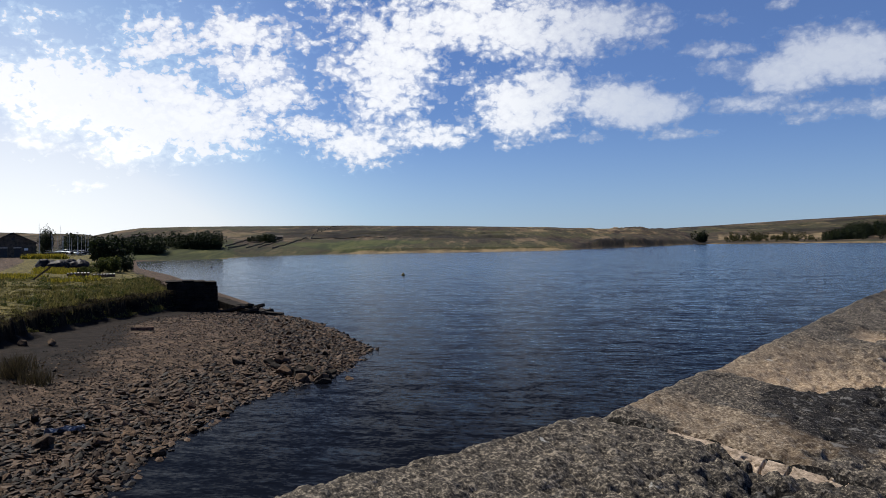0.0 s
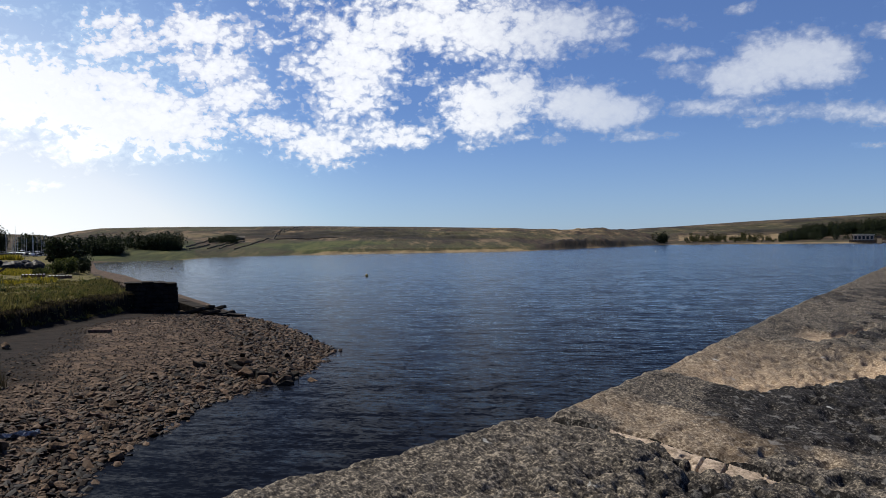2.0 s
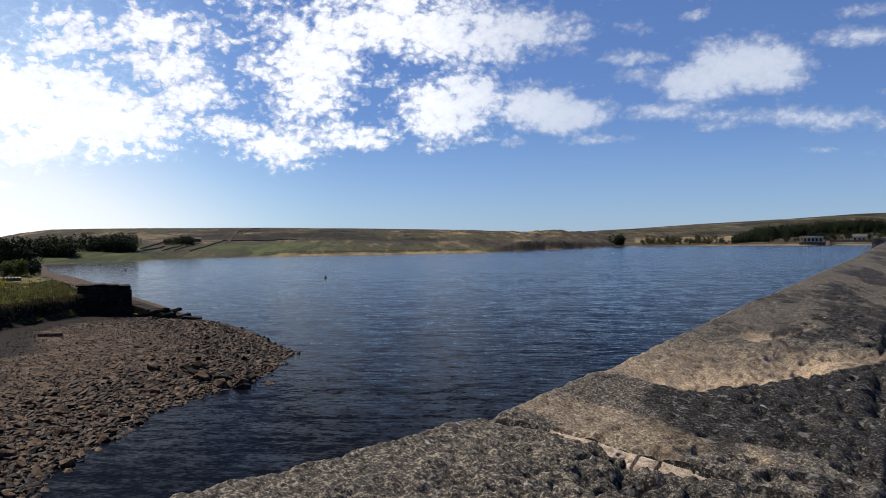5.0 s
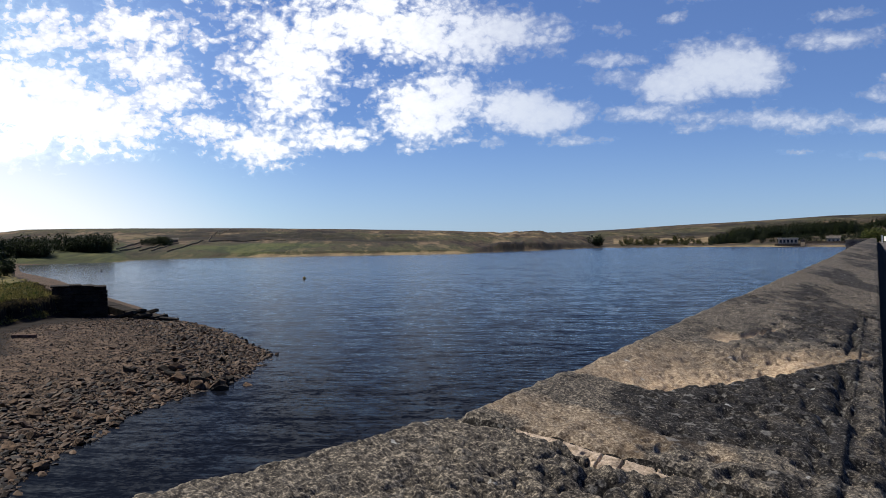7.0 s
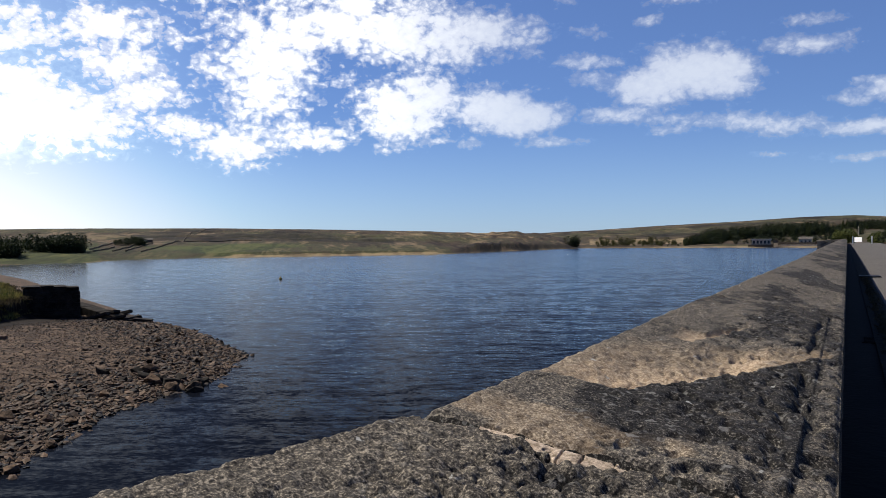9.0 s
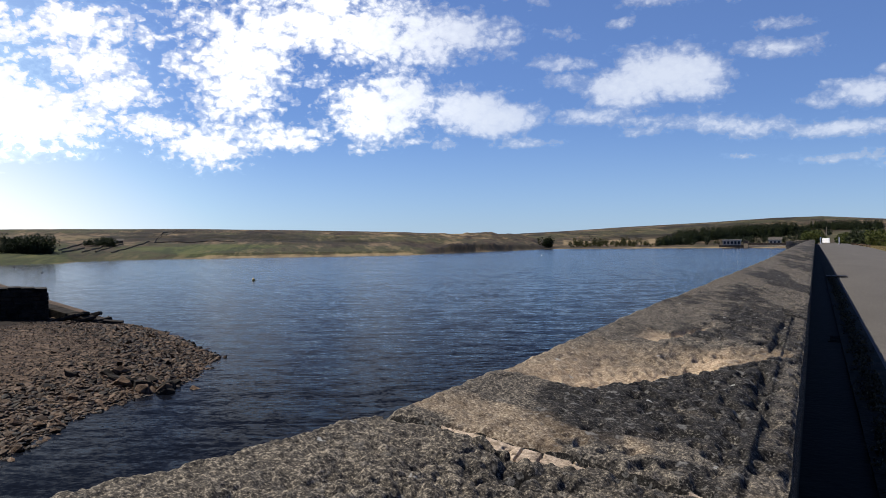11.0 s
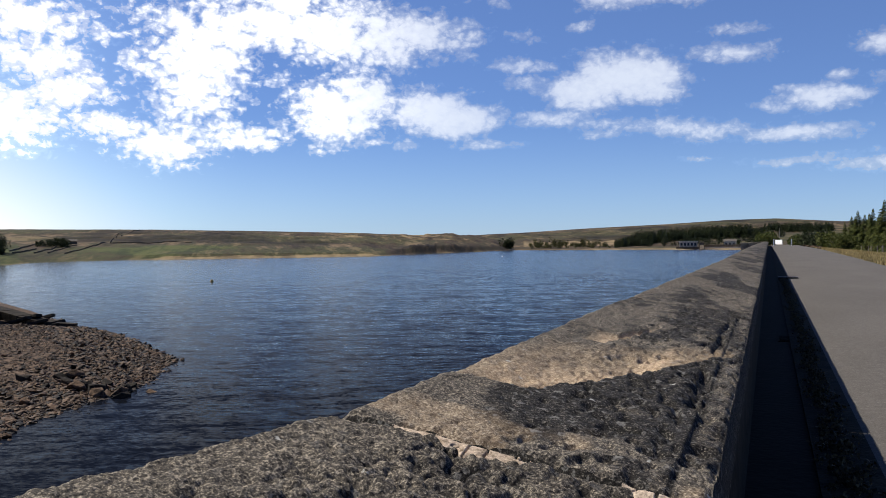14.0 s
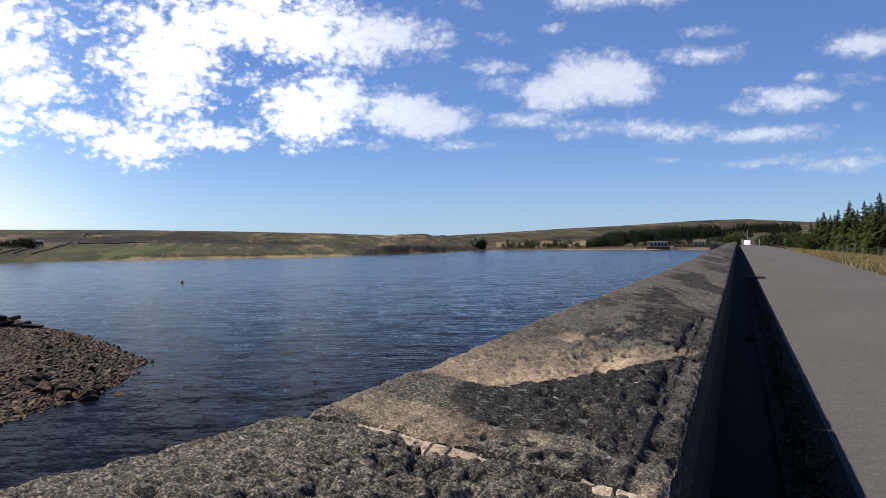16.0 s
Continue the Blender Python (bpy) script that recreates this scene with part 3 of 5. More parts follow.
FAR_EAST = [(2.8, 12.7, 2.2, 0.52, 0.6), (2.4, 14.2, 1.5, 0.36, 0.5), (-2.9, 9.4, 2.0, 0.65, 0.8), (-4.2, 9.3, 1.3, 0.36, 0.7), (-0.4, 9.2, 1.4, 0.37, 0.6), (-7.2, 12.5, 1.9, 0.68, 0.75),
            (-1.1, 7.3, 2.8, 0.45, 0.7), (-3.9, 10.7, 0.8, 0.29, 0.5), (-7.2, 10.4, 1.6, 0.31, 0.45), (-1.5, 5.4, 3.1, 0.3, 0.5), (-6.2, 5.0, 2.5, 0.36, 0.6), (-4.6, 5.8, 2.0, 0.22, 0.4),
            (4.3, 7.7, 2.2, 0.61, 0.6), (5.1, 5.8, 1.5, 0.19, 0.4), (6.6, 8.0, 1.9, 0.54, 0.6), (-0.8, 10.1, 0.5, 0.22, 0.5), (-7.0, 8.6, 0.6, 0.25, 0.45), (-7.5, 5.8, 0.9, 0.21, 0.4)]


def cloud_sheet():
    az, el = np.meshgrid(np.arange(-30, 100.01, 0.2), np.arange(0.2, 30.01, 0.16))
    a, e, R = np.radians(az), np.radians(el), 4600.0
    me = grid_mesh("cloud", -np.sin(a) * np.cos(e) * R, np.cos(a) * np.cos(e) * R, np.sin(e) * R, M_CLOUD)
    wa = az + 0.9 * (fbm(az * 0.5, el * 0.9, 72, 3) - 0.5)
    we = el + 0.5 * (fbm(az * 0.5, el * 0.9, 73, 3) - 0.5)
    cover_ = np.zeros(az.shape)
    for ba, be, w, h, k in WEST_BANK + FLEECE + MIDDLE_BANK + EAST_HEAPS + EAST_DRIFT + FAR_EAST:
        q = ((wa - ba) / (w * 1.2)) ** 2 + ((we - be) / (h * 1.2)) ** 2
        cover_ = np.maximum(cover_, k * np.exp(-0.55 * q ** 1.25))
    # the same fleece goes on above and to both sides of what is seen
    out = np.maximum.reduce([step(15.2, 17.5, el), step(66, 69, az) * step(6, 9, el), step(9, 11, -az) * step(5, 7, el)])
    cover_ = np.maximum(cover_, 0.85 * out * (1 - step(17, 22, el)) * step(0.50, 0.68, fbm(az * 0.12, el * 0.3, 71, 4)))
    soft = 1 - step(20, 34, az)
    cover_ = 1.30 * cover_ - 0.07 - 0.03 * soft - 0.35 * (1 - step(0.0, 0.12, cover_))
    veil = 0.50 * step(36, 66, az) * (1 - step(6, 30, el)) + (0.16 + 0.17 * step(22, 52, az)) * (1 - step(-1.0, 10, el)) + 0.08
    for name, value in (("veil", np.clip(veil, 0, 0.92)), ("cover", cover_), ("soft", soft)):
        h = me.attributes.new(name, "FLOAT", "POINT")
        h.data.foreach_set("value", value.ravel())
    g = me.attributes.new("place", "FLOAT_VECTOR", "POINT")
    g.data.foreach_set("vector", np.stack([az, el * 1.3, az * 0], -1).ravel())
    return tagged(new("cloud", me), "white fleecy clouds spread across a blue sky", "cloud", kind="structure")


backdrop = cloud_sheet()

# ---------------------------------------------------------------- the dam: parapet, coping, road
wall = empty("parapet_wall")
tagged(wall, "low stone parapet wall with weathered gritstone coping along the dam", "wall", kind="structure")


def strip(name, x0, x1, z0, z1, y0, y1, mat, parent, label="", n=60):
    """A long block that follows the parapet's line."""
    ys = np.linspace(y0, y1, n)
    v, f = [], []
    for y in ys:
        o = WALL_BEND * y
        c = float(camber(y))
        v += [(x0 + o, y, z0), (x1 + o, y, z0), (x1 + o, y, z1 + c), (x0 + o, y, z1 + c)]
    for k in range(n - 1):
        for j in range(4):
            a, b = 4 * k + j, 4 * k + (j + 1) % 4
            f.append((a, b, b + 4, a + 4))
    f += [(3, 2, 1, 0), (4 * n - 4, 4 * n - 3, 4 * n - 2, 4 * n - 1)]
    return part(name, mesh_from(name, v, f, mat), mat, parent, label)


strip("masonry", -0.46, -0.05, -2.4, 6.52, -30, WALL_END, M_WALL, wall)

JOINTS = [-9.5, -6.9, -4.3, -1.70, 0.99, 3.60, 6.10]
while JOINTS[-1] < WALL_END - 3:
    JOINTS.append(JOINTS[-1] + 2.6)
X_LEFT, X_RIGHT = -0.545, 0.0


def joint_y(x):
    """The line of the nearest joint."""
    return JOINTS[4] - 0.004 + 0.05 * (x + 0.25)


def chip_width(x):
    """How far the nearest joint has broken back, to be filled with mortar."""
    wide = np.interp(x, [-0.50, -0.44, -0.36, -0.285, -0.24, -0.225, -0.11, -0.095, -0.05, -0.005, 0.0], [0.006, 0.009, 0.013, 0.038, 0.022, 0.005, 0.005, 0.016, 0.020, 0.014, 0.006])
    return wide * (0.55 + 0.9 * vnoise(x * 60, x * 0, 172))


def coping_top(x, y, which):
    """Worn upper face of the coping: height, how much black lichen and painted pit shade, and how much bare stone it
    bears.
    """
    s = np.clip((x - X_LEFT) / (X_RIGHT - X_LEFT), 0, 1)
    z = 6.66 - 0.17 * x
    z = z + 0.016 * (fbm(x * 5, y * 3, 81 + which, 3) - 0.5)
    bare = np.zeros(x.shape)
    if which < 0:
        which += 20
    if which == 0:
        lumps = 0.0
        for k, (sc, dep) in enumerate(((17, 0.012), (30, 0.010), (60, 0.005))):
            wx, wy = x * sc + 0.9 * fbm(x * 26, y * 26, 5, 2), y * sc * 0.85 + 0.9 * fbm(x * 26, y * 26, 6, 2)
            d, m = cells(wx, wy, 90 + k)
            lumps = lumps + dep * (0.18 - np.clip(d, 0, 1) ** 2 * 1.9) * (0.5 + m) - 0.5 * dep * (1 - step(0.0, 0.35, d)) * step(0.75, 0.8, m)
        calm = 0.22 + 0.78 * step(0.0, 0.16, x + 0.57 - 0.10 * step(0.0, 0.5, y - 0.45))
        lumps = 0.9 * lumps * step(0.0, 0.05, JOINTS[4] - y) * calm
        z = z + lumps + 0.018 * calm * (fbm(x * 20, y * 16, 95, 4) - 0.5) - 0.001
        z = z + 0.0060 * (fbm(x * 62, y * 62, 98, 3, 0.6) - 0.5) + 0.0030 * (vnoise(x * 210, y * 210, 99) - 0.5)
        z = z - 0.009 * (1 - step(0.8, 1.25, (joint_y(x) - y) / chip_width(x)))
        z = z - 0.012 * np.exp(-((joint_y(x) - y) / 0.05) ** 2) * (1 - step(-0.52, -0.40, x))
        # Last term darkens pits and lightens crests: relief shading put into the colour.
        crust_and_shade = 0.20 + 0.20 * s + 0.34 * (fbm(x * 9, y * 9, 96, 3) - 0.5) - 30 * (lumps + 0.003)
    else:
        z = z + 0.010 * (fbm(x * 16, y * 9, 97 + which, 4) - 0.5) + 0.0045 * (fbm(x * 55, y * 45, 98, 3, 0.6) - 0.5) + 0.0022 * (vnoise(x * 190, y * 160, 99) - 0.5)
        for k, (sc, dep) in enumerate(((24, 0.013), (42, 0.008))):
            d, m = cells(x * sc + fbm(x * 20, y * 20, 7, 2), y * sc * 0.6, 110 + k + which)
            z = z - dep * (1 - step(0.0, 0.5, d)) * step(0.35, 0.6, m) * (0.25 + 0.75 * step(0.25, 0.6, s))
        zone = fbm(x * 6, y * 2.2, 120 + which, 4)
        crust_and_shade = 0.28 + (0.54 if which == 1 else 0.36) * step(0.22, 0.58, s + 0.5 * (zone - 0.5)) + 0.8 * (zone - 0.5) + 0.5 * (fbm(x * 22, y * 14, 124 + which, 3) - 0.5)
        if which > 1:
            crust_and_shade = crust_and_shade + 0.75 * (float(lattice(np.array([which]), np.array([3]), 9)[0]) - 0.42)
            crust_and_shade = crust_and_shade + 0.55 * step(0.5, 0.62, vnoise(y * 0.9 + 2 * x, x * 3 + which, 123)) - 0.2
    if which == 1:
        # a scooped hollow, open to the water, and a smaller one past it
        grainy = fbm(x * 14, y * 10, 127, 3) - 0.5
        front = 1.385 + np.maximum(x + 0.335, 0) * 3.3 + 0.03 * (fbm(x * 18, y * 0, 125, 3) - 0.5)
        back = 2.02 + 1.25 * (x + 0.41) + 0.25 * grainy
        past = y - front
        into = step(0.0, 0.03, past) * (1 - step(-0.40, 0.10, y - back))
        z = z - 0.030 * into * (1 - step(-0.24, -0.16, x)) * (0.12 + 0.88 * step(-0.50, -0.38, x))
        bare = np.maximum(bare, step(0.0, 0.02, past) * (1 - step(-0.12, 0.10, y - back)) * (1 - 0.62 * step(0.12, 0.55, past + 0.3 * grainy)) * (0.9 - 0.5 * step(-0.22, -0.10, x + 0.2 * grainy)) * (0.35 + 0.65 * step(-0.50, -0.41, x + 0.1 * grainy)))
        crust_and_shade = crust_and_shade + 0.35 * np.exp(-((past + 0.05) / 0.09) ** 2) * step(-0.45, -0.36, x) - 0.5 * step(0.0, 0.05, past) * (1 - step(0.0, 0.3, y - back)) * (1 - step(-0.2, -0.05, x))
        # a smaller scar past it
        front = 2.13 + np.maximum(x + 0.35, 0) * 6.0
        scar = step(0.0, 0.03, y - front) * (1 - step(0.12, 0.26, y - front + 0.2 * grainy)) * step(-0.43, -0.37, x) * (1 - step(-0.30, -0.27, x))
        z = z - 0.014 * scar
        bare = np.maximum(bare, 0.85 * scar)
        # chiselled rim along the road edge, behind a groove with deep holes
        hole = fbm(x * 12, y * 3.2, 130, 4, 0.6)
        z = z - (0.002 + 0.020 * step(0.54, 0.66, hole)) * np.exp(-((x + 0.080 - 0.05 * (hole - 0.5)) / 0.018) ** 2) - 0.007 * step(-0.056, -0.050, x)
        strip_edge = 1 - step(0.08, 0.24, y - JOINTS[4] + 0.10 * (fbm(x * 12, y * 0, 131, 2) - 0.5))
        crust_and_shade = crust_and_shade * (1 - 0.45 * step(-0.05, -0.040, x)) + 0.25 * np.exp(-((x + 0.052) / 0.006) ** 2) - 0.5 * strip_edge * step(0.3, 0.5, fbm(x * 7, y * 7, 133, 3))
        bare = np.maximum(bare, 0.35 * strip_edge * step(0.45, 0.6, fbm(x * 9, y * 9, 135, 3)))
    # rounded arrises
    z = z - (0.018 if which == 0 else 0.035) * (1 - step(0.0, 0.030 if which == 0 else 0.055, x - X_LEFT + (0.060 * step(0.0, 0.55, JOINTS[4] - y) if which == 0 else 0))) ** 2 - 0.006 * (1 - step(0, 0.012, X_RIGHT - x)) ** 2
    return z, np.clip(crust_and_shade, 0, 1), np.clip(bare, 0, 1)


def coping_stone(which, y0, y1, nx, ny):
    gap = 0.008 if which < 2 else 0.007
    rows = np.linspace(0, 1, ny)
    if which == 0:
        rows = np.concatenate([np.linspace(0, 0.70, 40), np.linspace(0.70, 1, ny - 39)[1:]])
    elif which == 1:
        rows = rows ** 1.7
    S, T = np.meshgrid(np.linspace(0, 1, nx), rows)
    wob0, wob1 = 0.022 * (fbm(S * 7, S * 0, 200 + which, 4) - 0.5), 0.022 * (fbm(S * 7, S * 0, 201 + which, 4) - 0.5)
    x = X_LEFT + S * (X_RIGHT - X_LEFT) + 0.030 * (fbm(T * (y1 - y0) * 3.1 + y0, T * 0, 140 + which, 3) - 0.5) * (1 - S) + 0.006 * (fbm(T * (y1 - y0) * 7, T * 0, 160 + which, 3) - 0.5) * S
    if which == 0:
        x = x - 0.060 * (1 - S) * step(0.0, 0.55, (1 - T) * (y1 - y0))
    y = y0 + gap + wob0 + T * (y1 - y0 - 2 * gap + wob1 - wob0) + 0.05 * (x + 0.25)
    z, crust_and_shade, bare = coping_top(x, y, which)
    fall = np.minimum(T, 1 - T) * (y1 - y0)
    z = z - (0.006 if which < 2 else 0.016) * (1 - step(0, 0.014, fall)) ** 2
    X, Y, Z = (np.pad(g, 2, mode="edge") for g in (x, y, z))
    Z[0, :], Z[-1, :], Z[:, 0], Z[:, -1] = 6.50, 6.50, 6.50, 6.50
    me = grid_mesh("coping_stone", X + WALL_BEND * Y, Y, Z + camber(Y), M_COPING)
    # Side faces take the full dark tone: their shade put into the colour.
    paint(me, "crust_and_shade", np.stack([np.pad(crust_and_shade, 2, constant_values=1.0), np.pad(bare, 2), np.zeros(X.shape)], -1).reshape(-1, 3))
    return me


SIZES = {0: (260, 440), 1: (210, 560), 2: (90, 260)}
for k, (a, b) in enumerate(zip(JOINTS, JOINTS[1:]), -3):
    nx, ny = SIZES.get(k, (36, 90) if 0 < k < 8 else (14, 24))
    part("coping_stone", coping_stone(k, a, b, nx, ny), M_COPING, wall)

end_wall = empty("end_wall")
tagged(end_wall, "stone wing wall ending the dam at the far bank", "wall", kind="structure")
part("masonry", box(-8.6, -2.25, 222.3, 226, -2.4, 6.3), M_DRESSED, end_wall)
for k in range(3):
    part("coping_stone", box(-8.7 + 2.15 * k, -6.58 + 2.15 * k, 222.0, 223.0, 6.3 + 0.1 * k, 6.68 + 0.13 * k, 0.05), M_DRESSED, end_wall)

road = empty("road")
tagged(road, "grey worn asphalt service road along the dam crest", "road", kind="structure")
RY = np.concatenate([np.linspace(-30, 60, 90), np.linspace(63, 260, 60)])
RX = np.linspace(0, 1, 24)
SX, SY = np.meshgrid(RX, RY)
right = np.interp(SY, [-30, 30, 50, 117, 220, 260], [4.85, 4.88, 5.12, 5.9, 6.4, 6.6])
left = 0.678 + WALL_BEND * SY
road_x = left + (right + 0.10 * (fbm(SY * 0.8, SY * 0, 150, 3) - 0.5) - left) * SX
part("carriageway", grid_mesh("carriageway", road_x, SY, ROAD_Z + camber(SY) + 0.05 * np.sin(SX * math.pi) * 0.6 + 0.004 * fbm(road_x, SY, 151, 3), M_ROAD), M_ROAD, road)
# Some moss, widened to the shadow's edge to carry the parapet's shade.
strip("moss_shade_strip", 0.33, 0.68, ROAD_Z - 0.2, ROAD_Z + 0.004, -30, WALL_END, M_MOSS_SHADE, road, "strip of moss and dirt, darkened to paint the parapet's shadow")
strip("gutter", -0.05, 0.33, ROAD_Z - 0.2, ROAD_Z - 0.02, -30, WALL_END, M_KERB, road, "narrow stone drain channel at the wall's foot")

# mortar left in the first joint: flat flaking patches, level with the broken stone
for a, b in ((-0.435, -0.372), (-0.370, -0.316), (-0.314, -0.291), (-0.289, -0.228), (-0.108, -0.064), (-0.061, -0.018)):
    S, T = np.meshgrid(np.linspace(0, 1, 36), np.linspace(0, 1, 36))
    mx = a + (b - a) * S
    my = joint_y(mx) - 0.004 - T * chip_width(mx) * 1.05
    flakes = fbm(mx * 45, my * 60, 171, 3)
    mz = 6.66 - 0.17 * mx - 0.004 - 0.008 * T + 0.005 * np.floor(flakes * 7) / 7 - 0.012 * (1 - step(0.0, 0.03, np.abs(fbm(mx * 30, my * 50, 173, 2) - 0.5)))
    mz = mz - 0.010 * (1 - step(0.0, 0.10, np.minimum.reduce([T, 1 - T, S * 4, (1 - S) * 4])))
    part("mortar", grid_mesh("mortar", mx + WALL_BEND * my, my, mz, M_MORTAR), M_MORTAR, wall, "pale crumbling lime mortar")
gx = WALL_BEND * 29.5
# Flat dark bar added in place of a post's shadow on the road.
drain = tagged(new("shadow_bar", from_bm("shadow_bar", add_box(add_box(box(0.36 + gx, 0.98 + gx, 29.0, 29.9, ROAD_Z + 0.105, ROAD_Z + 0.13, 0.005), 0.4 + gx, 0.94 + gx, 29.1, 29.4, ROAD_Z + 0.11, ROAD_Z + 0.135), 0.4 + gx, 0.94 + gx, 29.5, 29.8, ROAD_Z + 0.11, ROAD_Z + 0.135), M_SHADOW_BAR)), "flat dark bar painting a post's shadow on the road", "drain")


# ---------------------------------------------------------------- more materials
M_ROCK = plain("shore_rock", (0.018, 0.012, 0.008), (0.19, 0.125, 0.078), 3.0, 0.85, 0.6, 0.03, per_object=0.5)
M_LOG = plain("grey_timber", (0.04, 0.028, 0.02), (0.15, 0.10, 0.075), 5.0, 0.85, 0.5, 0.02)
M_PALE = plain("sun_bleached_wood", (0.34, 0.32, 0.28), (0.62, 0.58, 0.50), 5.0, 0.8, 0.3, 0.01)
M_SHEET = plain("black_plastic_sheet", (0.006, 0.006, 0.007), (0.02, 0.02, 0.022), 2.0, 0.5, 0.6, 0.06)
M_BLUE = plain("pale_blue_plastic", (0.03, 0.045, 0.07), (0.22, 0.25, 0.29), 6.0, 0.4, 0.5, 0.02)
# Darker than M_STONE: the shade on the pier's face put into the colour.
M_PIER = plain("shade_darkened_stone", (0.006, 0.005, 0.004), (0.035, 0.029, 0.022), 1.6, 0.9, 0.6, 0.03)
M_STONE = plain("building_stone", (0.045, 0.037, 0.028), (0.15, 0.122, 0.09), 1.2, 0.9, 0.5, 0.03)
M_STONE_LIGHT = plain("dressed_stone", (0.36, 0.31, 0.25), (0.56, 0.50, 0.41), 1.0, 0.9, 0.3, 0.02)
M_ROOF = plain("stone_slate_roof", (0.05, 0.045, 0.04), (0.13, 0.115, 0.10), 2.0, 0.8, 0.5, 0.03)
M_DARK = plain("dark_opening", (0.010, 0.010, 0.011), (0.03, 0.03, 0.032), 2.0, 0.4, 0.1, 0.01)
M_WHITE = plain("white_paint", (0.72, 0.72, 0.70), (0.84, 0.84, 0.82), 3.0, 0.5, 0.1, 0.003)
M_MAST = plain("grey_aluminium", (0.35, 0.36, 0.37), (0.55, 0.56, 0.57), 3.0, 0.35, 0.1, 0.002, 0.8)
M_OCHRE = plain("dull_yellow_float", (0.10, 0.07, 0.02), (0.34, 0.22, 0.04), 3.0, 0.5, 0.1, 0.01)
M_POST = plain("weathered_post", (0.16, 0.14, 0.115), (0.36, 0.33, 0.28), 6.0, 0.85, 0.4, 0.01)
M_BARK = plain("bark", (0.03, 0.022, 0.016), (0.10, 0.075, 0.055), 6.0, 0.9, 0.7, 0.03)


M_SHEET.node_tree.nodes["Principled BSDF"].inputs["Specular IOR Level"].default_value = 0.12
M_WIRE = plain("rusty_wire", (0.05, 0.04, 0.035), (0.12, 0.10, 0.09), 8.0, 0.7, 0.1)


def leaf_material(name, dark, light, scale=1.5, thin=0.4, lo=0.25, hi=0.75):
    m, n, l, p = material(name)
    co = n.new("ShaderNodeTexCoord").outputs["Object"]
    g = n.new("ShaderNodeNewGeometry")
    f = blend(n, l, 0.5, g.outputs["Random Per Island"], noise_node(n, l, co, scale, 4))
    col = ramp(n, l, f, [(lo, dark), (hi, light)])
    l.new(col, p.inputs["Base Color"])
    p.inputs["Roughness"].default_value = 0.7
    p.inputs["Specular IOR Level"].default_value = 0.2
    if thin:
        t, mx = n.new("ShaderNodeBsdfTranslucent"), n.new("ShaderNodeMixShader")
        l.new(col, t.inputs[0])
        mx.inputs[0].default_value = thin
        l.new(p.outputs[0], mx.inputs[1]), l.new(t.outputs[0], mx.inputs[2])
        l.new(mx.outputs[0], n["Material Output"].inputs[0])
    return m


M_NEEDLE = leaf_material("spruce_needles", (0.026, 0.040, 0.012), (0.15, 0.165, 0.05), 0.6)
M_PINE = leaf_material("far_pine_needles", (0.008, 0.014, 0.006), (0.036, 0.048, 0.016), 0.1)
M_LEAF = leaf_material("green_leaves", (0.022, 0.034, 0.008), (0.105, 0.115, 0.030))
M_LEAF_DARK = leaf_material("dark_leaves", (0.007, 0.012, 0.005), (0.030, 0.041, 0.013), 0.4, 0.2)
M_SCRUB = leaf_material("olive_scrub", (0.014, 0.019, 0.007), (0.085, 0.085, 0.028), 0.25)
M_GRASS = leaf_material("rough_grass", (0.022, 0.028, 0.008), (0.22, 0.19, 0.06), 0.9)
M_STRAW = leaf_material("dry_straw_grass", (0.10, 0.085, 0.032), (0.44, 0.345, 0.16), 0.35)
M_YELLOW = leaf_material("yellow_weed", (0.07, 0.075, 0.012), (0.38, 0.31, 0.035), 0.6)
M_LITTER = leaf_material("moss_and_dead_leaves", (0.012, 0.010, 0.004), (0.10, 0.07, 0.03), 3.0, 0.0)
M_RUSH = leaf_material("dark_rush", (0.018, 0.016, 0.008), (0.07, 0.055, 0.03), 2.0)
M_SHINGLE = leaf_material("mixed_shingle", (0.006, 0.004, 0.003), (0.135, 0.084, 0.049), 0.8, 0.0, 0.36, 0.86)


def height(x, y):
    return float(land(np.array([x], float), np.array([y], float))[0])


def at_bearing(az, r):
    """A place at so many degrees left of +y and metres away."""
    a = radians(az)
    return -math.sin(a) * r, math.cos(a) * r


# ---------------------------------------------------------------- rocks and shingle
def rock_mesh(seed, flat=0.55, points=15):
    """An angular broken stone: the hull of a few scattered points."""
    rng = random.Random(seed)
    bm = bmesh.new()
    for _ in range(points):
        d = Vector((rng.gauss(0, 1), rng.gauss(0, 1), rng.gauss(0, 1))).normalized()
        bm.verts.new(Vector((d.x * 0.62, d.y * 0.45, d.z * 0.5 * flat)) * rng.uniform(0.8, 1.1))
    got = bmesh.ops.convex_hull(bm, input=bm.verts[:])
    bmesh.ops.delete(bm, geom=[v for v in got["geom_interior"] if isinstance(v, bmesh.types.BMVert)], context="VERTS")
    bmesh.ops.bevel(bm, geom=bm.edges[:], offset=0.02, segments=1, affect="EDGES")
    return from_bm("rock", bm, M_ROCK)


ROCKS = [rock_mesh(k, random.Random(k).uniform(0.55, 1.0)) for k in range(8)]


def rock(x, y, size, k=0, rz=0.0, tilt=0.0, label="brown angular rock lying on the shingle shore", sink=0.3):
    ob = new("rock", ROCKS[k % 8])
    ob.matrix_basis = pose(x, y, height(x, y) + size * (0.28 - 0.3 * sink), tilt, tilt * 0.6, rz) @ Matrix.Scale(size, 4)
    return tagged(ob, label, "rock", "rocks along the shore")


